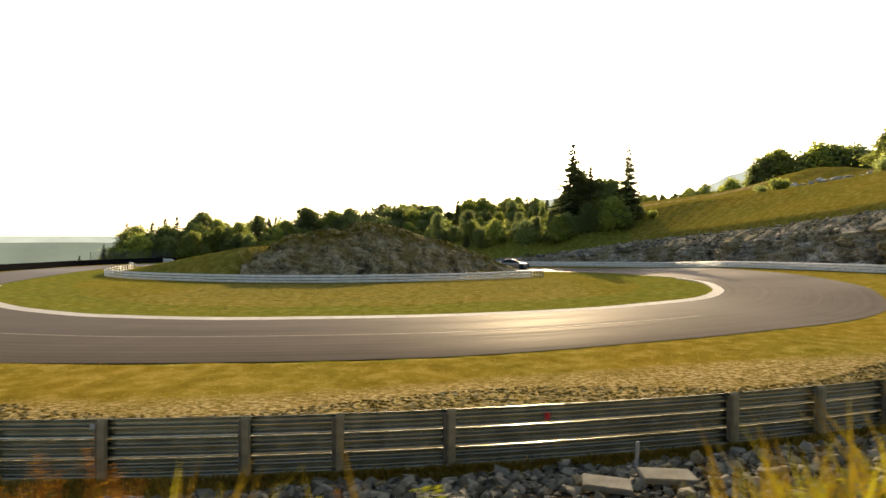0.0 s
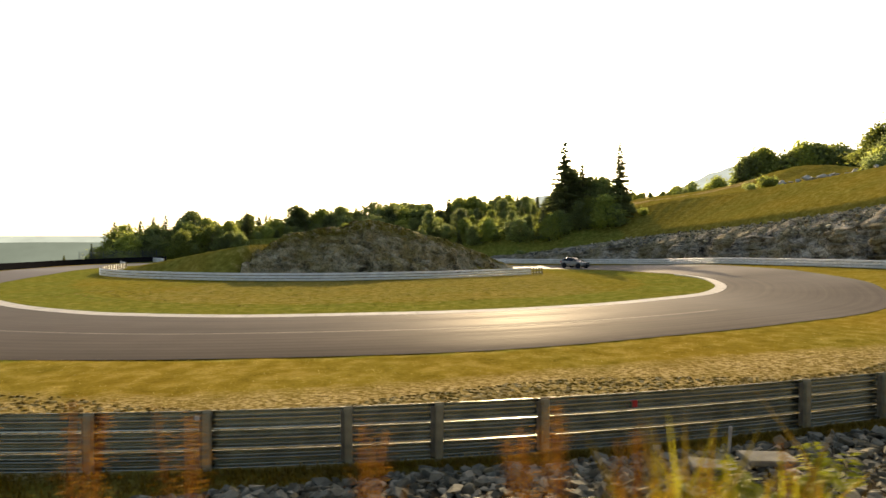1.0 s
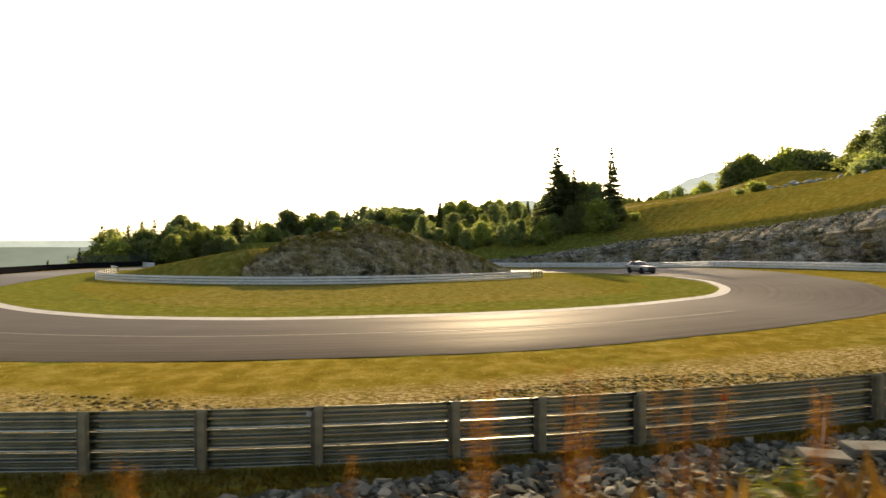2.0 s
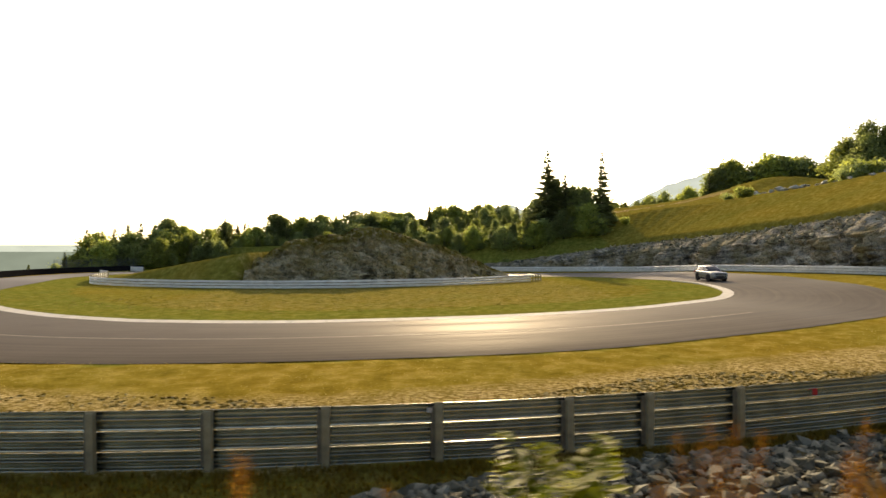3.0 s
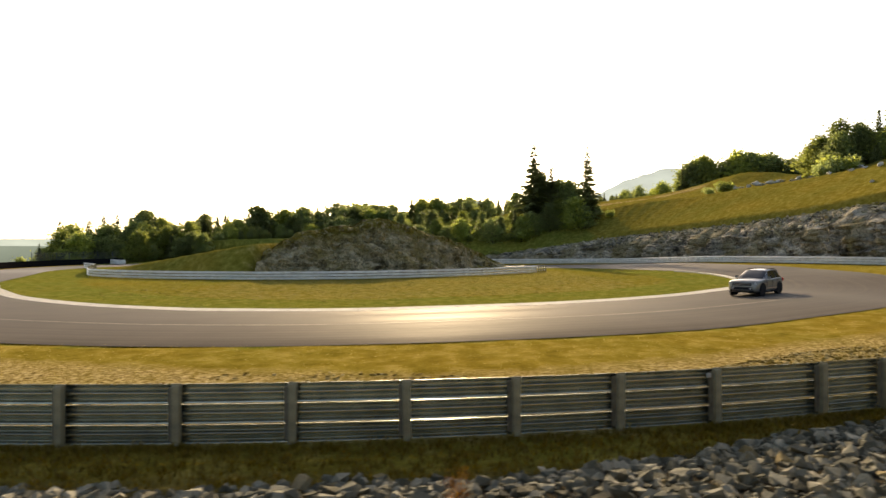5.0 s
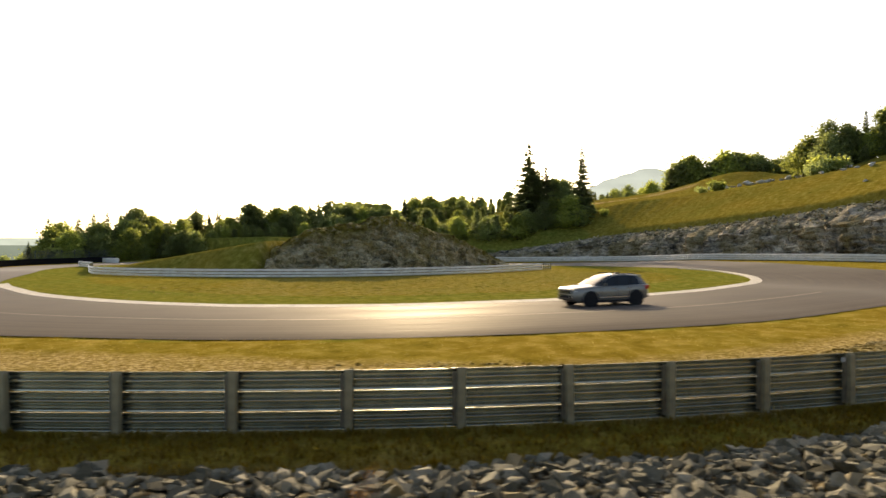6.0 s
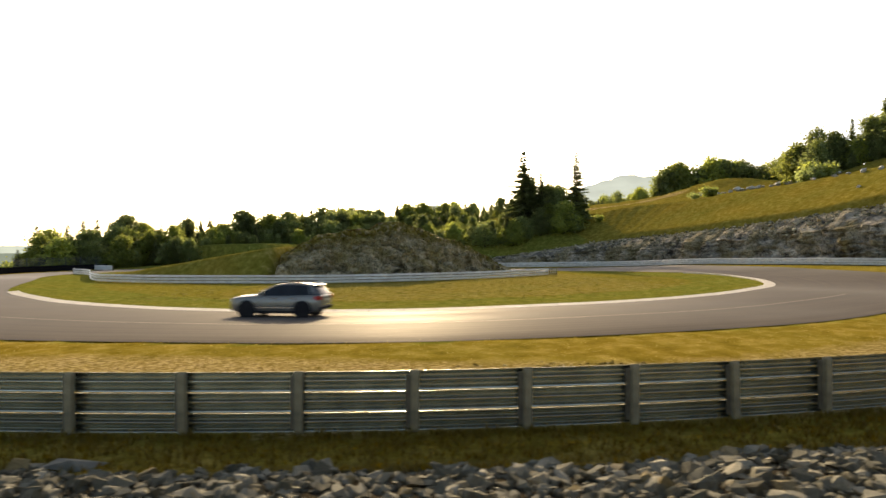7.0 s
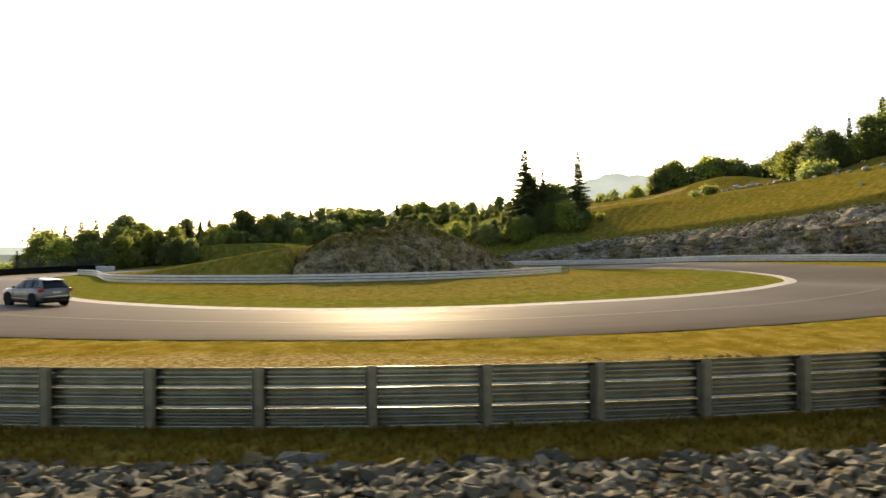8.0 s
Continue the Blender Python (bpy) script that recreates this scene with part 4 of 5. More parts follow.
    # wood along the hill's ridge
    for x, y, top in ((60, 182, 21), (64, 182, 22.5), (68, 181, 22), (72, 182, 24), (78, 181, 28.3), (82, 181, 26.5), (86, 180, 26.8), (90, 178, 26.5), (94, 176, 28), (98, 174, 27.6), (102, 172, 27.4), (106, 168, 27.8), (110, 166, 28.5), (114, 164, 29.5), (118, 160, 30), (122, 158, 30.5)):
        for k in range(2):
            ob = firs[2] if x == 78 and k == 0 else rnd.choice(broad)
            plant(ob, x + k * 2 + rnd.uniform(-1, 1), y + k * 3, top + (4.4 if x > 84 else 3.0 if x > 74 else -0.6) + rnd.uniform(-3.4, 1.4), base=zed(x, y) - 2, wide=1.0 if ob in firs else 1.2)
    for x, y, top, ob in ((70, 104, 18.8, broad[5]), (72, 106, 20.0, broad[3]), (75, 109, 24.5, broad[5]), (78.3, 112.5, 27.5, broad[5]), (81, 111, 26.2, broad[3]), (84, 110, 27.4, firs[1]), (86, 107, 26.8, broad[1]), (88, 106, 29.5, firs[0]), (90, 103, 30, broad[5]), (93, 100, 29.5, broad[0]), (80, 106, 21.0, broad[3]), (84, 104, 22, broad[0]), (88, 101, 23, broad[4]), (95, 96, 30, broad[1]), (98, 92, 31, broad[3]), (102, 88, 31, broad[0])):
        plant(ob, x, y, top + 1.0 + 4.0 * smooth((x - 76) / 16), wide=1.15)
    for i in range(14):
        x = 76 + i * 1.9
        plant(rnd.choice(broad), x, 116 - 1.0 * (x - 76) + rnd.uniform(-2, 2), 25 + 0.42 * (x - 76) + rnd.uniform(-2.5, 1.5), wide=1.4)
    for i in range(16):
        x = 40 + i * 2.3 + rnd.uniform(-0.8, 0.8)
        plant(rnd.choice(broad), x, 190 + rnd.uniform(-3, 3), 18.6 + 0.09 * (x - 40) + rnd.uniform(-1.2, 1.2), wide=1.3)
    # low shrubs: on the slope, the wood's edge and the left valley
    b1, b2 = bush(51, 1.6, 700, LEAF_LIGHT), bush(52, 2.4, 900, LEAF)
    size[b1], size[b2] = 1.6, 2.4
    for x, y, h, ob in ((56.5, 117, 2.3, b1), (53.5, 118, 1.6, b2), (58, 118.5, 1.9, b1), (66, 100, 3.2, b2), (68.5, 101, 3.6, b1), (64, 98.5, 2.2, b2), (71, 102, 3.4, b2), (36, 127, 1.6, b1), (10, 126, 1.5, b2), (-4, 128, 1.4, b1)):
        plant(ob, x, y, zed(x, y) + h)
    for i in range(16):
        x, y = -90 - i * 2.2 + rnd.uniform(-1, 1), 172 + rnd.uniform(-8, 20)
        plant(rnd.choice(broad + firs), x, y, 3.4 - i * 0.25 + rnd.uniform(-0.8, 0.8))
    for ob in broad + firs:
        if ob not in used:
            plant(ob, rnd.uniform(-60, 0), 185, 14)


# ---- distance ----
def build_distance():
    def ridge(name, y, x0, x1, heights, mat, label, zbase=-60, depth=60):
        n = 90
        hx = np.linspace(0, 1, len(heights))
        verts, faces = [], []
        for i in range(n):
            u = i / (n - 1)
            x = x0 + (x1 - x0) * u
            h = np.interp(u, hx, heights) * (1 + 0.012 * math.sin(u * 40) + 0.008 * math.sin(u * 97 + 1))
            verts += [(x, y, zbase), (x, y + depth * 0.3, h), (x, y + depth, zbase)]
        for i in range(n - 1):
            a = i * 3
            faces += [(a, a + 3, a + 4, a + 1), (a + 1, a + 4, a + 5, a + 2)]
        tagged(mesh_object(name, verts, faces, mat, soft=True), label, "backdrop", kind="structure")
    ridge("backdrop_hill", 3000, 850, 2300, [150, 262, 320, 372, 400, 398, 380, 370, 345, 300, 250, 150], HILL, "far blue-grey hill, haze put into its glowing colour")
    ridge("backdrop_low_hill", 2600, -120, 700, [0, 60, 140, 190, 205, 170, 130, 60, 0], HILL, "low far hill, haze put into its glowing colour")
    ridge("backdrop_far_plain", 4200, -7000, 2400, [50, 44, 47, 42, 45, 43, 46, 44, 42, 40], FAR_PLAIN, "pale far land that glows in place of haze", -200, 400)
    ridge("backdrop_plain", 2200, -4200, 1200, [0, -3, 1, -4, 0, -2, 1, -1, -3, -4], PLAIN, "flat far land with haze put into its glow", -120, 400)


build_trees()
build_distance()


# ---- the car ----
PAINT = material("silver_paint", 0.4, 0.45, 0.4)
PAINT[3].inputs["Base Color"].default_value = (0.155, 0.155, 0.138, 1)
PAINT[3].inputs["Coat Weight"].default_value = 0.9
PAINT[3].inputs["Coat Roughness"].default_value = 0.06
PAINT = PAINT[0]
GLASS = material("dark_car_glass", 0.08, 0.0, 0.3)
GLASS[3].inputs["Base Color"].default_value = (0.012, 0.016, 0.02, 1)
GLASS = GLASS[0]
TRIM = flat_mat("black_trim", (0.018, 0.018, 0.019), 0.8, 0, 0.2, 8, 0.08)
CHROME = flat_mat("chrome", (0.75, 0.75, 0.76), 0.15, 1.0, 0.05, 8)
ALLOY = flat_mat("dark_alloy", (0.10, 0.06, 0.05), 0.5, 0.3, 0.2, 8, 0.2)
RED = flat_mat("red_lens", (0.42, 0.02, 0.02), 0.2, 0, 0.15, 8)
LAMP = flat_mat("clear_lens", (0.72, 0.74, 0.76), 0.12, 0.3, 0.1, 8)
WHEELS = [(1.45, 0.82), (1.45, -0.82), (-1.47, 0.82), (-1.47, -0.82)]
WHEEL_R = 0.385


def build_car():
    car = holder("suv", pose(0, 0, 0), "silver mid-size SUV with dark wheels driving round the track", "car")
    # body: x, half width, underside, upper edge
    st = [(2.40, 0.66, 0.42, 0.80), (2.36, 0.80, 0.34, 0.92), (2.22, 0.90, 0.28, 1.00), (1.95, 0.955, 0.27, 1.05), (1.45, 0.97, 0.27, 1.09), (1.0, 0.965, 0.27, 1.13), (0.85, 0.965, 0.27, 1.15),
          (0.2, 0.965, 0.27, 1.14), (-0.6, 0.965, 0.27, 1.15), (-1.4, 0.97, 0.27, 1.17), (-1.95, 0.955, 0.29, 1.18), (-2.25, 0.90, 0.34, 1.17), (-2.38, 0.80, 0.40, 1.10), (-2.42, 0.66, 0.46, 0.98)]
    k, v, f = 15, [], []
    for x, w, b, t in st:
        half = [(0.0, b), (w * 0.80, b), (w * 0.95, b + 0.06), (w, b + 0.22), (w * 0.985, (b + t) / 2), (w * 0.985, t - 0.14), (w * 0.94, t - 0.04), (w * 0.82, t + 0.005)]
        ring = half + [(-y, z) for y, z in reversed(half[1:])]
        ring.insert(8, (0.0, t + 0.04))
        ring = ring[:16]
        k = len(ring)
        v += [(x, y, z) for y, z in ring]
    for i in range(len(st) - 1):
        for j in range(k):
            a, c = i * k + j, i * k + (j + 1) % k
            f.append((a, c, c + k, a + k))
    f += [tuple(range(k))[::-1], tuple(range((len(st) - 1) * k, len(st) * k))]
    body = mesh_object("body", v, f, PAINT, car, "silver painted body", soft=True)
    mod = body.modifiers.new("edge", "BEVEL")
    mod.width, mod.segments, mod.limit_method, mod.angle_limit = 0.02, 2, "ANGLE", radians(40)
    # cabin: x, half width at the belt, half width and height at the roof's edge, height of the crown
    cab = [(1.10, 0.80, 0.78, 1.13, 1.15), (0.78, 0.865, 0.75, 1.29, 1.33), (0.38, 0.885, 0.71, 1.47, 1.53), (0.02, 0.89, 0.68, 1.59, 1.67), (-0.45, 0.89, 0.67, 1.645, 1.735), (-1.05, 0.89, 0.665, 1.65, 1.745),
           (-1.65, 0.885, 0.645, 1.60, 1.70), (-1.98, 0.87, 0.625, 1.54, 1.64), (-2.20, 0.82, 0.63, 1.36, 1.42), (-2.36, 0.76, 0.66, 1.14, 1.17)]
    cx = [c[0] for c in cab][::-1]
    def width_at(x, k):
        return float(np.interp(x, cx, [c[k] for c in cab][::-1]))
    rings = []
    for x, bw, rw, ez, tz in cab:
        half = [(bw, 1.10), (bw * 0.985, 1.14), (rw, ez), (rw * 0.93, ez + (tz - ez) * 0.62), (rw * 0.6, tz - 0.012), (0.0, tz)]
        rings.append([(x, y, z) for y, z in half] + [(x, -y, z) for y, z in reversed(half[:-1])])
    n = len(rings[0])
    def strip(name, i0, i1, cols, mat, lab, soft=True):
        v = [p for r in rings[i0:i1 + 1] for p in r]
        f = [(i * n + j, i * n + j + 1, (i + 1) * n + j + 1, (i + 1) * n + j) for i in range(i1 - i0) for j in cols]
        return mesh_object(name, v, f, mat, car, lab, soft)
    strip("cabin", 0, 9, (0, 1, 8, 9), GLASS, "dark glazed sides", False)
    strip("windscreen", 0, 3, range(2, 8), GLASS, "raked windscreen")
    strip("roof", 3, 7, range(2, 8), PAINT, "pale silver curved roof")
    strip("rear_window", 7, 9, range(2, 8), GLASS, "dark sloping rear window")
    def pillar(name, s, lower, upper, push=0.012):
        def at(x, top, dx):
            y = width_at(x + dx, 2 if top else 1) * (1 if top else 0.985)
            z = width_at(x + dx, 3) if top else 1.12
            return Vector((x + dx, s * (y + push), z + (0.015 if top else 0)))
        q = [at(lower[0], False, 0), at(lower[1], False, 0), at(upper[1], True, 0), at(upper[0], True, 0)]
        v = q + [p - Vector((0, s * 0.04, 0)) for p in q]
        mesh_object(name, v, [(0, 1, 2, 3), (7, 6, 5, 4), (0, 4, 5, 1), (1, 5, 6, 2), (2, 6, 7, 3), (3, 7, 4, 0)], PAINT, car)
    for s in (1, -1):
        pillar("front_pillar", s, (1.06, 0.93), (0.10, -0.02))
        pillar("rear_pillar", s, (-1.86, -2.34), (-1.74, -2.02))
        for x, w in ((-0.30, 0.05), (-1.22, 0.05)):
            part("door_pillar", box(bmesh.new(), (w, 0.02, 0.46), (0, 0, 0), 0, pose(0, 0, 0, s * 23)), TRIM, car).matrix_basis = pose(x, s * 0.795, 1.37)
    part("rear_spoiler", box(bmesh.new(), (0.26, 1.16, 0.04), (-2.06, 0, 1.635), 0.015, pose(0, 0, 0, 0, -10)), PAINT, car)
    for s in (1, -1):
        part("roof_rail", box(bmesh.new(), (1.55, 0.04, 0.04), (-0.85, s * 0.60, 1.745), 0.012), TRIM, car)
        part("sill", box(bmesh.new(), (2.0, 0.06, 0.12), (0, s * 0.955, 0.30), 0.02), TRIM, car, "black plastic sill")
        part("door_moulding", box(bmesh.new(), (1.9, 0.025, 0.05), (-0.05, s * 0.972, 0.52), 0.008), CHROME, car, "bright chrome door moulding")
        for x in (0.78, -0.25, -1.05):
            part("door_seam", box(bmesh.new(), (0.012, 0.012, 0.68), (x, s * 0.958, 0.72)), TRIM, car)
        for x in (0.0, -1.0):
            part("door_handle", box(bmesh.new(), (0.20, 0.04, 0.035), (x, s * 0.968, 0.98), 0.01), CHROME, car)
        part("wing_mirror", box(bmesh.new(), (0.13, 0.24, 0.17), (0.62, s * 1.02, 1.20), 0.04), PAINT, car)
        part("headlight", box(bmesh.new(), (0.22, 0.34, 0.15), (2.23, s * 0.68, 0.87), 0.04), LAMP, car, "clear headlight")
        part("fog_light", box(bmesh.new(), (0.06, 0.16, 0.09), (2.42, s * 0.54, 0.54), 0.02), LAMP, car)
        part("tail_light", box(bmesh.new(), (0.34, 0.30, 0.22), (-2.24, s * 0.79, 1.0), 0.04), RED, car, "red tail light")
        # black discs put the wheel wells' shade onto the uncut body sides
        for x, _ in WHEELS[::2]:
            bm = bmesh.new()
            bmesh.ops.create_cone(bm, cap_ends=True, segments=28, radius1=0.485, radius2=0.485, depth=0.05)
            bmesh.ops.transform(bm, matrix=pose(x, s * 0.958, 0.41, 90), verts=bm.verts)
            part("wheel_well_disc", bm, TRIM, car, "black disc in place of the shaded wheel well")
    part("grille", box(bmesh.new(), (0.10, 1.20, 0.19), (2.375, 0, 0.80), 0.02), TRIM, car, "black front grille")
    for i in range(8):
        part("grille_bar", box(bmesh.new(), (0.05, 0.03, 0.14), (2.412, -0.455 + i * 0.13, 0.80), 0.008), CHROME, car)
    part("lower_grille", box(bmesh.new(), (0.10, 1.30, 0.17), (2.39, 0, 0.54), 0.03), TRIM, car)
    part("front_bumper", box(bmesh.new(), (0.16, 1.5, 0.10), (2.35, 0, 0.40), 0.04), TRIM, car)
    part("rear_bumper", box(bmesh.new(), (0.18, 1.62, 0.20), (-2.36, 0, 0.50), 0.05), TRIM, car)
    part("bumper_strip", box(bmesh.new(), (0.05, 1.3, 0.05), (-2.45, 0, 0.66), 0.01), CHROME, car)
    part("tailgate_panel", box(bmesh.new(), (0.03, 0.52, 0.13), (-2.425, 0, 0.88), 0.01), LAMP, car, "pale blank panel on the tailgate")
    part("underbody", box(bmesh.new(), (4.1, 1.5, 0.14), (0, 0, 0.30), 0.03), TRIM, car)
    wheels = []
    for i, (x, y) in enumerate(WHEELS):
        w = new("wheel")
        w.parent = car
        bm = bmesh.new()
        prof = [(0.27, -0.12), (0.34, -0.125), (0.375, -0.10), (0.385, -0.05), (0.385, 0.05), (0.375, 0.10), (0.34, 0.125), (0.27, 0.12)]
        rings = []
        for a in range(28):
            c, s = math.cos(2 * math.pi * a / 28), math.sin(2 * math.pi * a / 28)
            rings.append([bm.verts.new((r * c, h, r * s)) for r, h in prof])
        for a in range(28):
            for b in range(len(prof)):
                bm.faces.new((rings[a][b], rings[a][(b + 1) % len(prof)], rings[(a + 1) % 28][(b + 1) % len(prof)], rings[(a + 1) % 28][b]))
        part("tyre", bm, RUBBER, w, soft=True)
        bm = bmesh.new()
        out = 1 if y > 0 else -1
        bmesh.ops.create_cone(bm, cap_ends=True, segments=24, radius1=0.275, radius2=0.275, depth=0.14)
        bmesh.ops.transform(bm, matrix=pose(0, 0, 0, 90), verts=bm.verts)
        for sp in range(5):
            box(bm, (0.22, 0.03, 0.075), (0, 0, 0), 0, Matrix.Rotation(sp * 2 * math.pi / 5, 4, "Y") @ Matrix.Translation((0.14, out * 0.085, 0)))
        part("rim", bm, ALLOY, w, "dark five-spoke alloy rim")
        w.matrix_basis = pose(x, y, WHEEL_R)
        wheels.append(w)
    return car, wheels


# where the car is: seconds, x, y
DRIVE = [(-0.5, 1.2, 106.8), (0, 6.8, 105.0), (0.5, 12.3, 102.6), (1.0, 17.1, 98.6), (1.75, 23.5, 89.6), (2.5, 26.9, 78.0), (3.0, 27.8, 68.4), (3.5, 26.8, 59.2), (4.0, 24.2, 50.8), (4.5, 20.0, 43.5),
         (5.25, 11.3, 36.0), (6.0, -0.7, 31.2), (6.5, -10.6, 30.0), (7.0, -20.5, 31.0), (7.5, -31.0, 35.6), (8.0, -39.6, 41.0), (8.5, -46.0, 47.5)]


def drive_at(t):
    """Place of the car: a smooth curve through the rows of DRIVE."""
    i = max(1, min(len(DRIVE) - 3, next(k for k, r in enumerate(DRIVE) if r[0] > t) - 1))
    r0, r1, r2, r3 = DRIVE[i - 1:i + 3]
    h, u = r2[0] - r1[0], (t - r1[0]) / (r2[0] - r1[0])
    out = []
    for c in (1, 2):
        m1, m2 = (r2[c] - r0[c]) / (r2[0] - r0[0]) * h, (r3[c] - r1[c]) / (r3[0] - r1[0]) * h
        out.append((2 * u ** 3 - 3 * u ** 2 + 1) * r1[c] + (u ** 3 - 2 * u ** 2 + u) * m1 + (3 * u ** 2 - 2 * u ** 3) * r2[c] + (u ** 3 - u ** 2) * m2)
    return out


# ---- small things of the foreground ----
def tuft_field(name, count, area, blade, mat, label, broad=0.09):
    """Many small grass tufts in one mesh; area(rnd) gives x, y."""
    rnd = random.Random(len(name) * 7 + count)
    pts = [area(rnd) for _ in range(count)]
    zs = ground_z(np.array([p[0] for p in pts]), np.array([p[1] for p in pts]))
    v, f = [], []
    for (x, y), z in zip(pts, zs):
        for _ in range(4):
            w, h = rnd.uniform(0, 6.28), blade * rnd.uniform(0.5, 1.3)
            lean = Vector((math.cos(w), math.sin(w), 0)) * h * rnd.uniform(0.2, 0.8)
            s = Vector((-math.sin(w), math.cos(w), 0)) * h * broad
            b = Vector((x + rnd.gauss(0, 0.05), y + rnd.gauss(0, 0.05), z - 0.03))
            k = len(v)
            v += [tuple(b - s), tuple(b + s), tuple(b + lean * 0.4 + Vector((0, 0, h * 0.6)) + s * 0.7), tuple(b + lean + Vector((0, 0, h))), tuple(b + lean * 0.4 + Vector((0, 0, h * 0.6)) - s * 0.7)]
            f += [(k, k + 1, k + 2, k + 4), (k + 4, k + 2, k + 3)]
    tagged(mesh_object(name, v, f, mat), label, "grass", kind="stuff")


def dock_stalk(seed, height):
    """A dry flower stalk with rusty seed clusters."""
    rnd = random.Random(seed)
    ob = holder("dock_plant", pose(0, 0, -50), "dry weed with rust-orange seed heads on the bank", "weed", "weeds on the bank")
    for _ in range(3):
        v, f, spots = [], [], []
        top = Vector((rnd.gauss(0, 0.07), rnd.gauss(0, 0.07), height * rnd.uniform(0.8, 1.0)))
        limb(v, f, (rnd.gauss(0, 0.02), rnd.gauss(0, 0.02), -0.05), top, 0.006, 0.003, 4)
        for _ in range(700):
            u = rnd.uniform(0.2, 1.0)
            spots.append(top * u + Vector((rnd.gauss(0, 1), rnd.gauss(0, 1), rnd.gauss(0, 1))) * 0.038 * (1.25 - u * 0.6))
        stalk = mesh_object("stalk", v, f, DOCK, ob)
        tagged(mesh_object("seed_head", *leaf_cards(spots, 0.0042, rnd), DOCK, stalk), kind="stuff")
    return ob


def leafy_weed(seed, height):
    """A fresh yellow-green weed with feathered leaves."""
    rnd = random.Random(seed)
    ob = holder("leafy_weed", pose(0, 0, -50), "fresh yellow-green weed with feathered leaves on the bank", "weed", "weeds on the bank")
    v, f, lv, lf = [], [], [], []
    for i in range(9):
        w = rnd.uniform(0, 6.28)
        tip = Vector((math.cos(w) * height * 0.5, math.sin(w) * height * 0.5, height * rnd.uniform(0.6, 1.0)))
        mid = Vector((tip.x * 0.35, tip.y * 0.35, tip.z * 0.75))
        limb(v, f, (0, 0, -0.05), mid, 0.006, 0.004, 4)
        limb(v, f, mid, tip, 0.004, 0.002, 4)
        for j in range(9):
            u = 0.1 + 0.9 * j / 8
            c = mid.lerp(tip, u)
            for s in (1, -1):
                d = Vector((-math.sin(w) * s + math.cos(w) * 0.5, math.cos(w) * s + math.sin(w) * 0.5, rnd.uniform(-0.3, 0.25))).normalized()
                n = d.cross(Vector((0, 0, 1))).normalized()
                ln = 0.19 * (1.15 - u * 0.6)
                k = len(lv)
                lv += [tuple(c), tuple(c + d * ln * 0.5 + n * ln * 0.24), tuple(c + d * ln), tuple(c + d * ln * 0.5 - n * ln * 0.24 + Vector((0, 0, 0.01)))]
                lf += [(k, k + 1, k + 2), (k, k + 2, k + 3)]
    mesh_object("stem", v, f, FERN, ob)
    tagged(mesh_object("leaf_frond", lv, lf, FERN, ob), kind="stuff")
    return ob


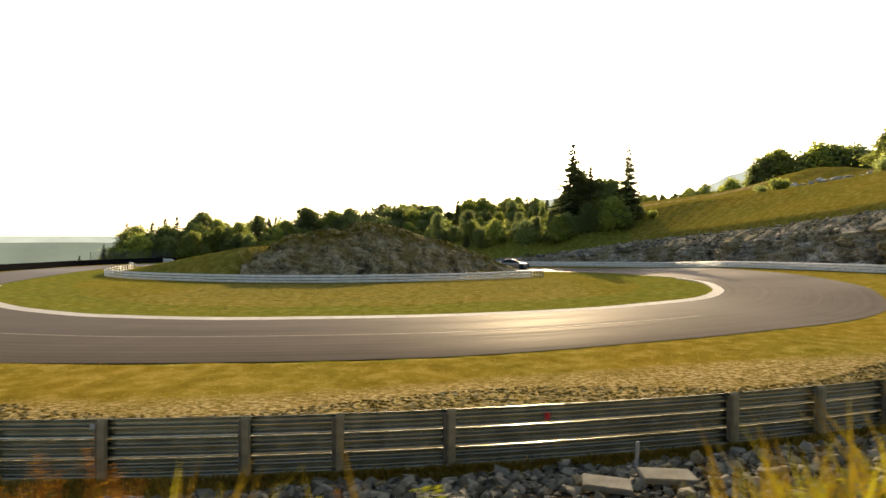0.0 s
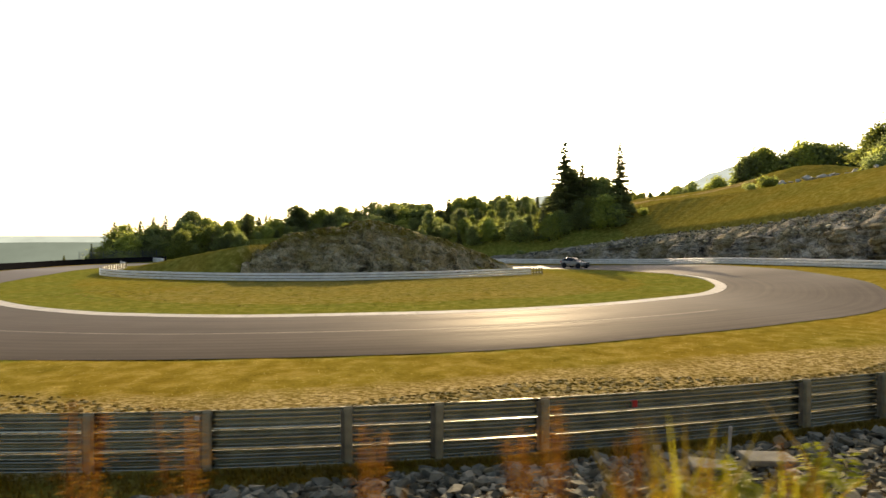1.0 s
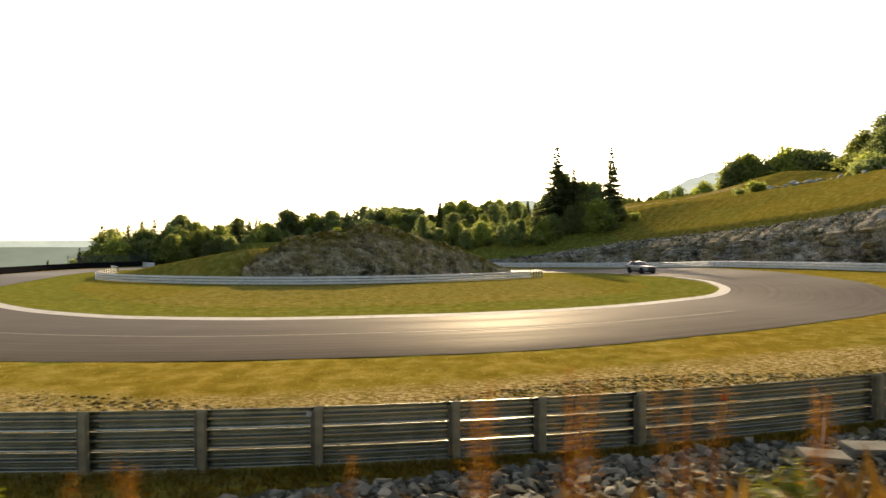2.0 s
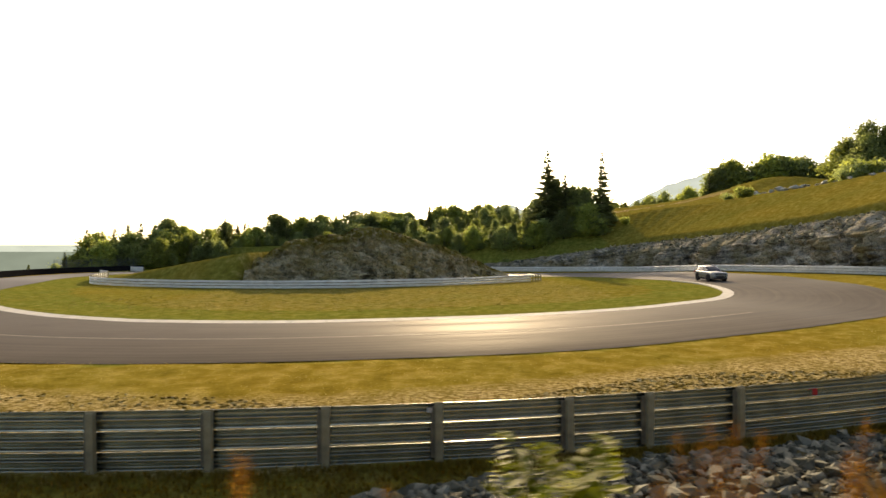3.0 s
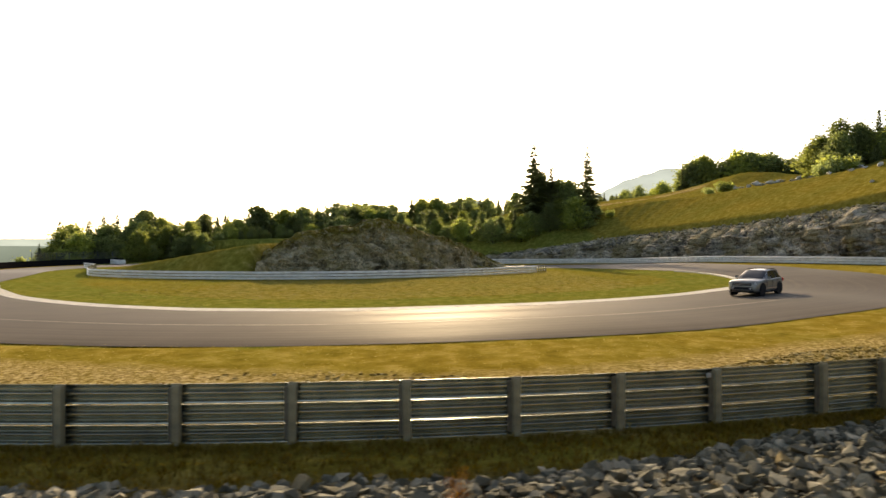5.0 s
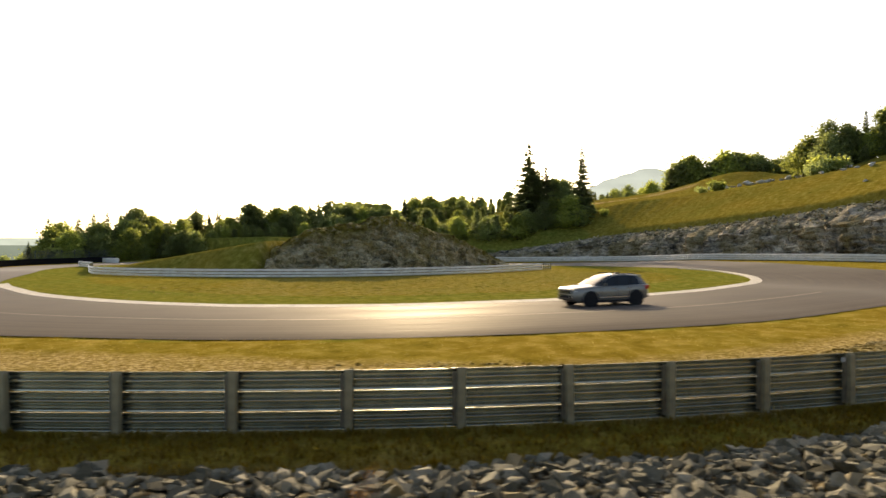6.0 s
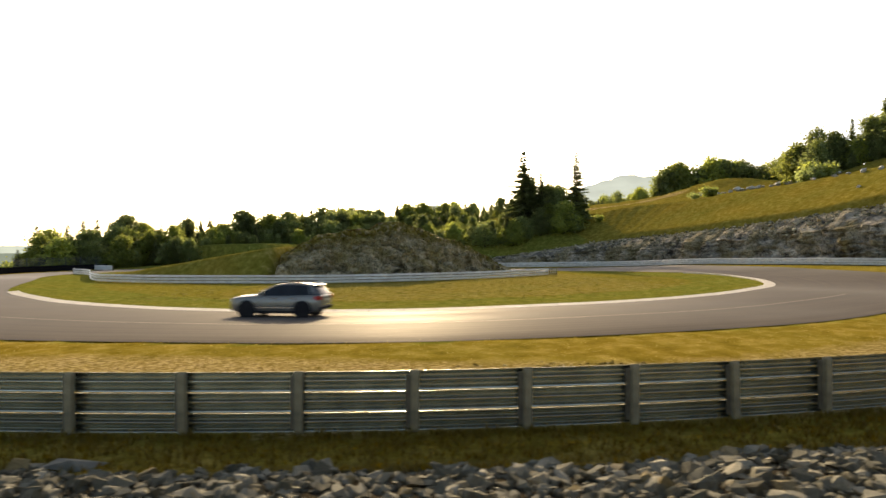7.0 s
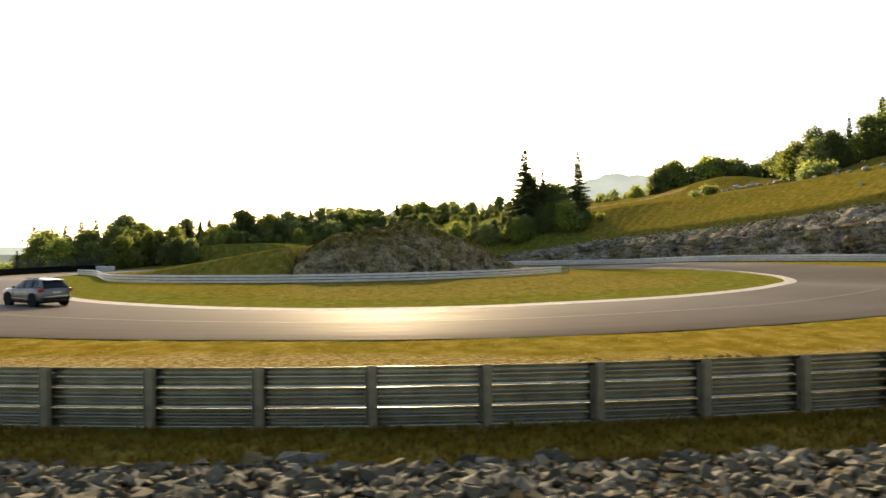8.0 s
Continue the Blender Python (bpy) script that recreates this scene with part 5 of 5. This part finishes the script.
def build_foreground():
    rnd = random.Random(9)
    stalks = [dock_stalk(s, 1.0) for s in (1, 2, 3)]
    weeds = [leafy_weed(s, 0.7) for s in (4, 5)]
    put = set()
    def plant(ob, x, dy, top, size, wide=1.0):
        y = float(way_y(x)) + dy
        z = zed(x, y) - 0.02
        s = max(0.3, (top - z) / size)
        m = Matrix.LocRotScale((x, y, z), Euler((0, 0, rnd.uniform(0, 6))), (s * wide, s * wide, s))
        if ob in put:
            copy_thing(ob, Matrix()).matrix_basis = m
        else:
            put.add(ob)
            ob.matrix_basis = m
    for x, top in ((3.0, 3.5), (2.6, 3.4), (2.1, 3.5), (1.8, 3.75), (1.75, 3.6), (1.95, 3.7), (2.2, 3.65), (1.0, 3.65), (0.3, 3.75), (-0.25, 3.8), (-0.7, 3.72), (-1.3, 3.4), (-2.0, 3.5), (-2.2, 3.45), (-2.36, 3.35), (-3.4, 3.3), (-4.1, 3.35), (-4.5, 3.25), (-6.2, 3.42), (-6.75, 3.1), (-7.0, 3.2), (-9.1, 2.85), (-12.75, 2.75)):
        plant(rnd.choice(stalks), x, rnd.uniform(2.2, 2.7), top, 1.0)
    for x, top in ((5.8, 3.52), (5.5, 3.48), (5.2, 3.46), (4.9, 3.44), (4.6, 3.42), (3.3, 3.38), (3.0, 3.4), (2.6, 3.4), (2.3, 3.36), (1.9, 3.32), (-2.82, 3.5), (-2.62, 3.44), (-3.0, 3.36), (0.6, 3.4), (-5.6, 2.9)):
        plant(rnd.choice(weeds), x, 2.25 if -3.1 < x < -2.5 else rnd.uniform(2.35, 2.7), top, 0.7, 0.6)
    # flat slabs and a stake among the stones
    for x, y, w, d, turn in ((6.4, 10.75, 0.9, 0.42, 8), (5.35, 10.3, 0.75, 0.4, -5)):
        ob = part("concrete_slab", box(bmesh.new(), (w, d, 0.10), (0, 0, 0), 0.015), OLD_SLAB, None)
        ob.matrix_basis = pose(x, y, zed(x, y) + 0.17, 5, 3, turn)
        tagged(ob, "pale flat concrete slab lying among the stones", "slab")
    ob = part("marker_stake", box(bmesh.new(), (0.05, 0.05, 0.6), (0, 0, 0.25), 0.01), SLAB, None)
    ob.matrix_basis = pose(6.1, 11.6, zed(6.1, 11.6), 3, 2, 20)
    tagged(ob, "short pale stake standing at the edge of the stones", "stake")
    ob = new("flat_stone", stone_mesh("flat_stone", 91, OLD_SLAB, 0.35))
    ob.matrix_basis = Matrix.LocRotScale((-20.4, 9.1, zed(-20.4, 9.1) + 0.06), Euler((0.05, 0.04, 0.1)), (0.85, 0.5, 0.55))
    tagged(ob, "large flat grey stone on the edge of the stones", "stone")
    def verge(r):
        x = r.uniform(-36, 18)
        return x, float(fence_y(x)) - r.random() ** 1.3 * (float(fence_y(x)) - float(stone_edge(x)) - 0.1) - 0.22
    def stubble(r):
        x = r.uniform(-40, 26)
        return x, float(fence_y(x)) + 0.3 + r.random() ** 1.2 * 8.5
    def infield(r):
        while True:
            x, y = r.uniform(-44, 24), r.uniform(35, 72)
            if min(np.interp(x, INNER[32:150, 0][np.argsort(INNER[32:150, 0])], INNER[32:150, 1][np.argsort(INNER[32:150, 0])]), 60) + 1.2 < y < np.interp(x, RAIL[:, 0], RAIL[:, 1]):
                return x, y
    def crown(r):
        x = r.uniform(-1.4, 2.3)
        return x, float(way_y(x)) + r.uniform(2.2, 3.0)
    tuft_field("bank_grass", 500, crown, 0.33, RUST, "rust-brown dry grass on the crown of the bank")
    def tall_bank(r):
        x = r.choice((r.uniform(2.0, 3.2), r.uniform(4.7, 6.2), r.uniform(4.7, 6.2)))
        return x, float(way_y(x)) + r.uniform(2.2, 2.7)
    tuft_field("tall_bank_grass", 130, tall_bank, 0.54, BANK, "tall yellow-green and brown grass on the bank's crown", 0.022)
    tuft_field("verge_grass", 9000, verge, 0.13, VERGE, "long olive grass below the barrier")
    tuft_field("stubble_grass", 9000, stubble, 0.06, STRAW, "dry straw stubble between barrier and track")
    tuft_field("infield_grass", 9000, infield, 0.09, BLADE, "short uneven grass of the infield")


def build_clods():
    """Clumps of torn turf and straw on the bare strip, and uneven clumps in the infield grass."""
    rnd = random.Random(31)
    for name, count, spread, mats, label in (("turf_clods", 11000, 0, CLOD, "torn turf and straw clods on the bare strip"), ("grass_clumps", 900, 1, CLUMP, "uneven clumps in the infield grass")):
        pts = []
        while len(pts) < count:
            if spread == 0:
                x = rnd.uniform(-26, 24)
                if rnd.random() > 0.06 + 0.94 * float(smooth((x + 15) / 13)):
                    continue
                y = float(fence_y(x)) + 0.25 + rnd.random() ** 1.2 * (3.8 + 0.8 * math.sin(x * 0.4))
            else:
                x, y = rnd.uniform(-34, 16), rnd.uniform(39, 66)
                if y < np.interp(x, (-34, -18, 0, 16), (46, 38.5, 41, 53)) or y > np.interp(x, RAIL[:, 0], RAIL[:, 1]) - 1:
                    continue
            pts.append((x, y))
        zs = ground_z(np.array([p[0] for p in pts]), np.array([p[1] for p in pts]))
        v, f = [], []
        for (x, y), z in zip(pts, zs):
            r = rnd.uniform(0.02, 0.065) if spread == 0 else rnd.uniform(0.08, 0.22)
            k, seg = len(v), 6
            lift = r * (0.6 if spread == 0 else 0.16)
            for h, q in ((-0.02, 1.0), (lift * 0.6, 0.8)):
                for i in range(seg):
                    w = 2 * math.pi * i / seg + rnd.uniform(-.3, .3)
                    e = r * q * rnd.uniform(0.65, 1.25)
                    v.append((x + math.cos(w) * e * 1.3, y + math.sin(w) * e, z + h))
            v.append((x + rnd.uniform(-.3, .3) * r, y, z + lift))
            for i in range(seg):
                j = (i + 1) % seg
                f += [(k + i, k + j, k + seg + j, k + seg + i), (k + seg + i, k + seg + j, k + 2 * seg)]
        tagged(mesh_object(name, v, f, mats), label, "grass", kind="stuff")


CAR, CAR_WHEELS = build_car()
build_foreground()
build_clods()


# ---- movement ----
def motions():
    rows, turns, spin, last = [], [], 0.0, None
    for i in range(241):
        t = i / FPS
        x, y = drive_at(t)
        ax, ay = drive_at(t - 0.06)
        bx, by = drive_at(t + 0.06)
        head = math.degrees(math.atan2(by - ay, bx - ax))
        z = float(level(np.array([x]), np.array([y]))[0]) + 0.014
        rows.append((t, pose(x, y, z, 0, 0, head)))
        if last:
            spin += min(80.0, math.degrees(math.hypot(x - last[0], y - last[1]) / WHEEL_R))
        turns.append((t, spin))
        last = (x, y)
    walk(CAR, rows)
    for w, (x, y) in zip(CAR_WHEELS, WHEELS):
        walk(w, [(t, pose(x, y, WHEEL_R, 0, a, 0)) for t, a in turns])


motions()
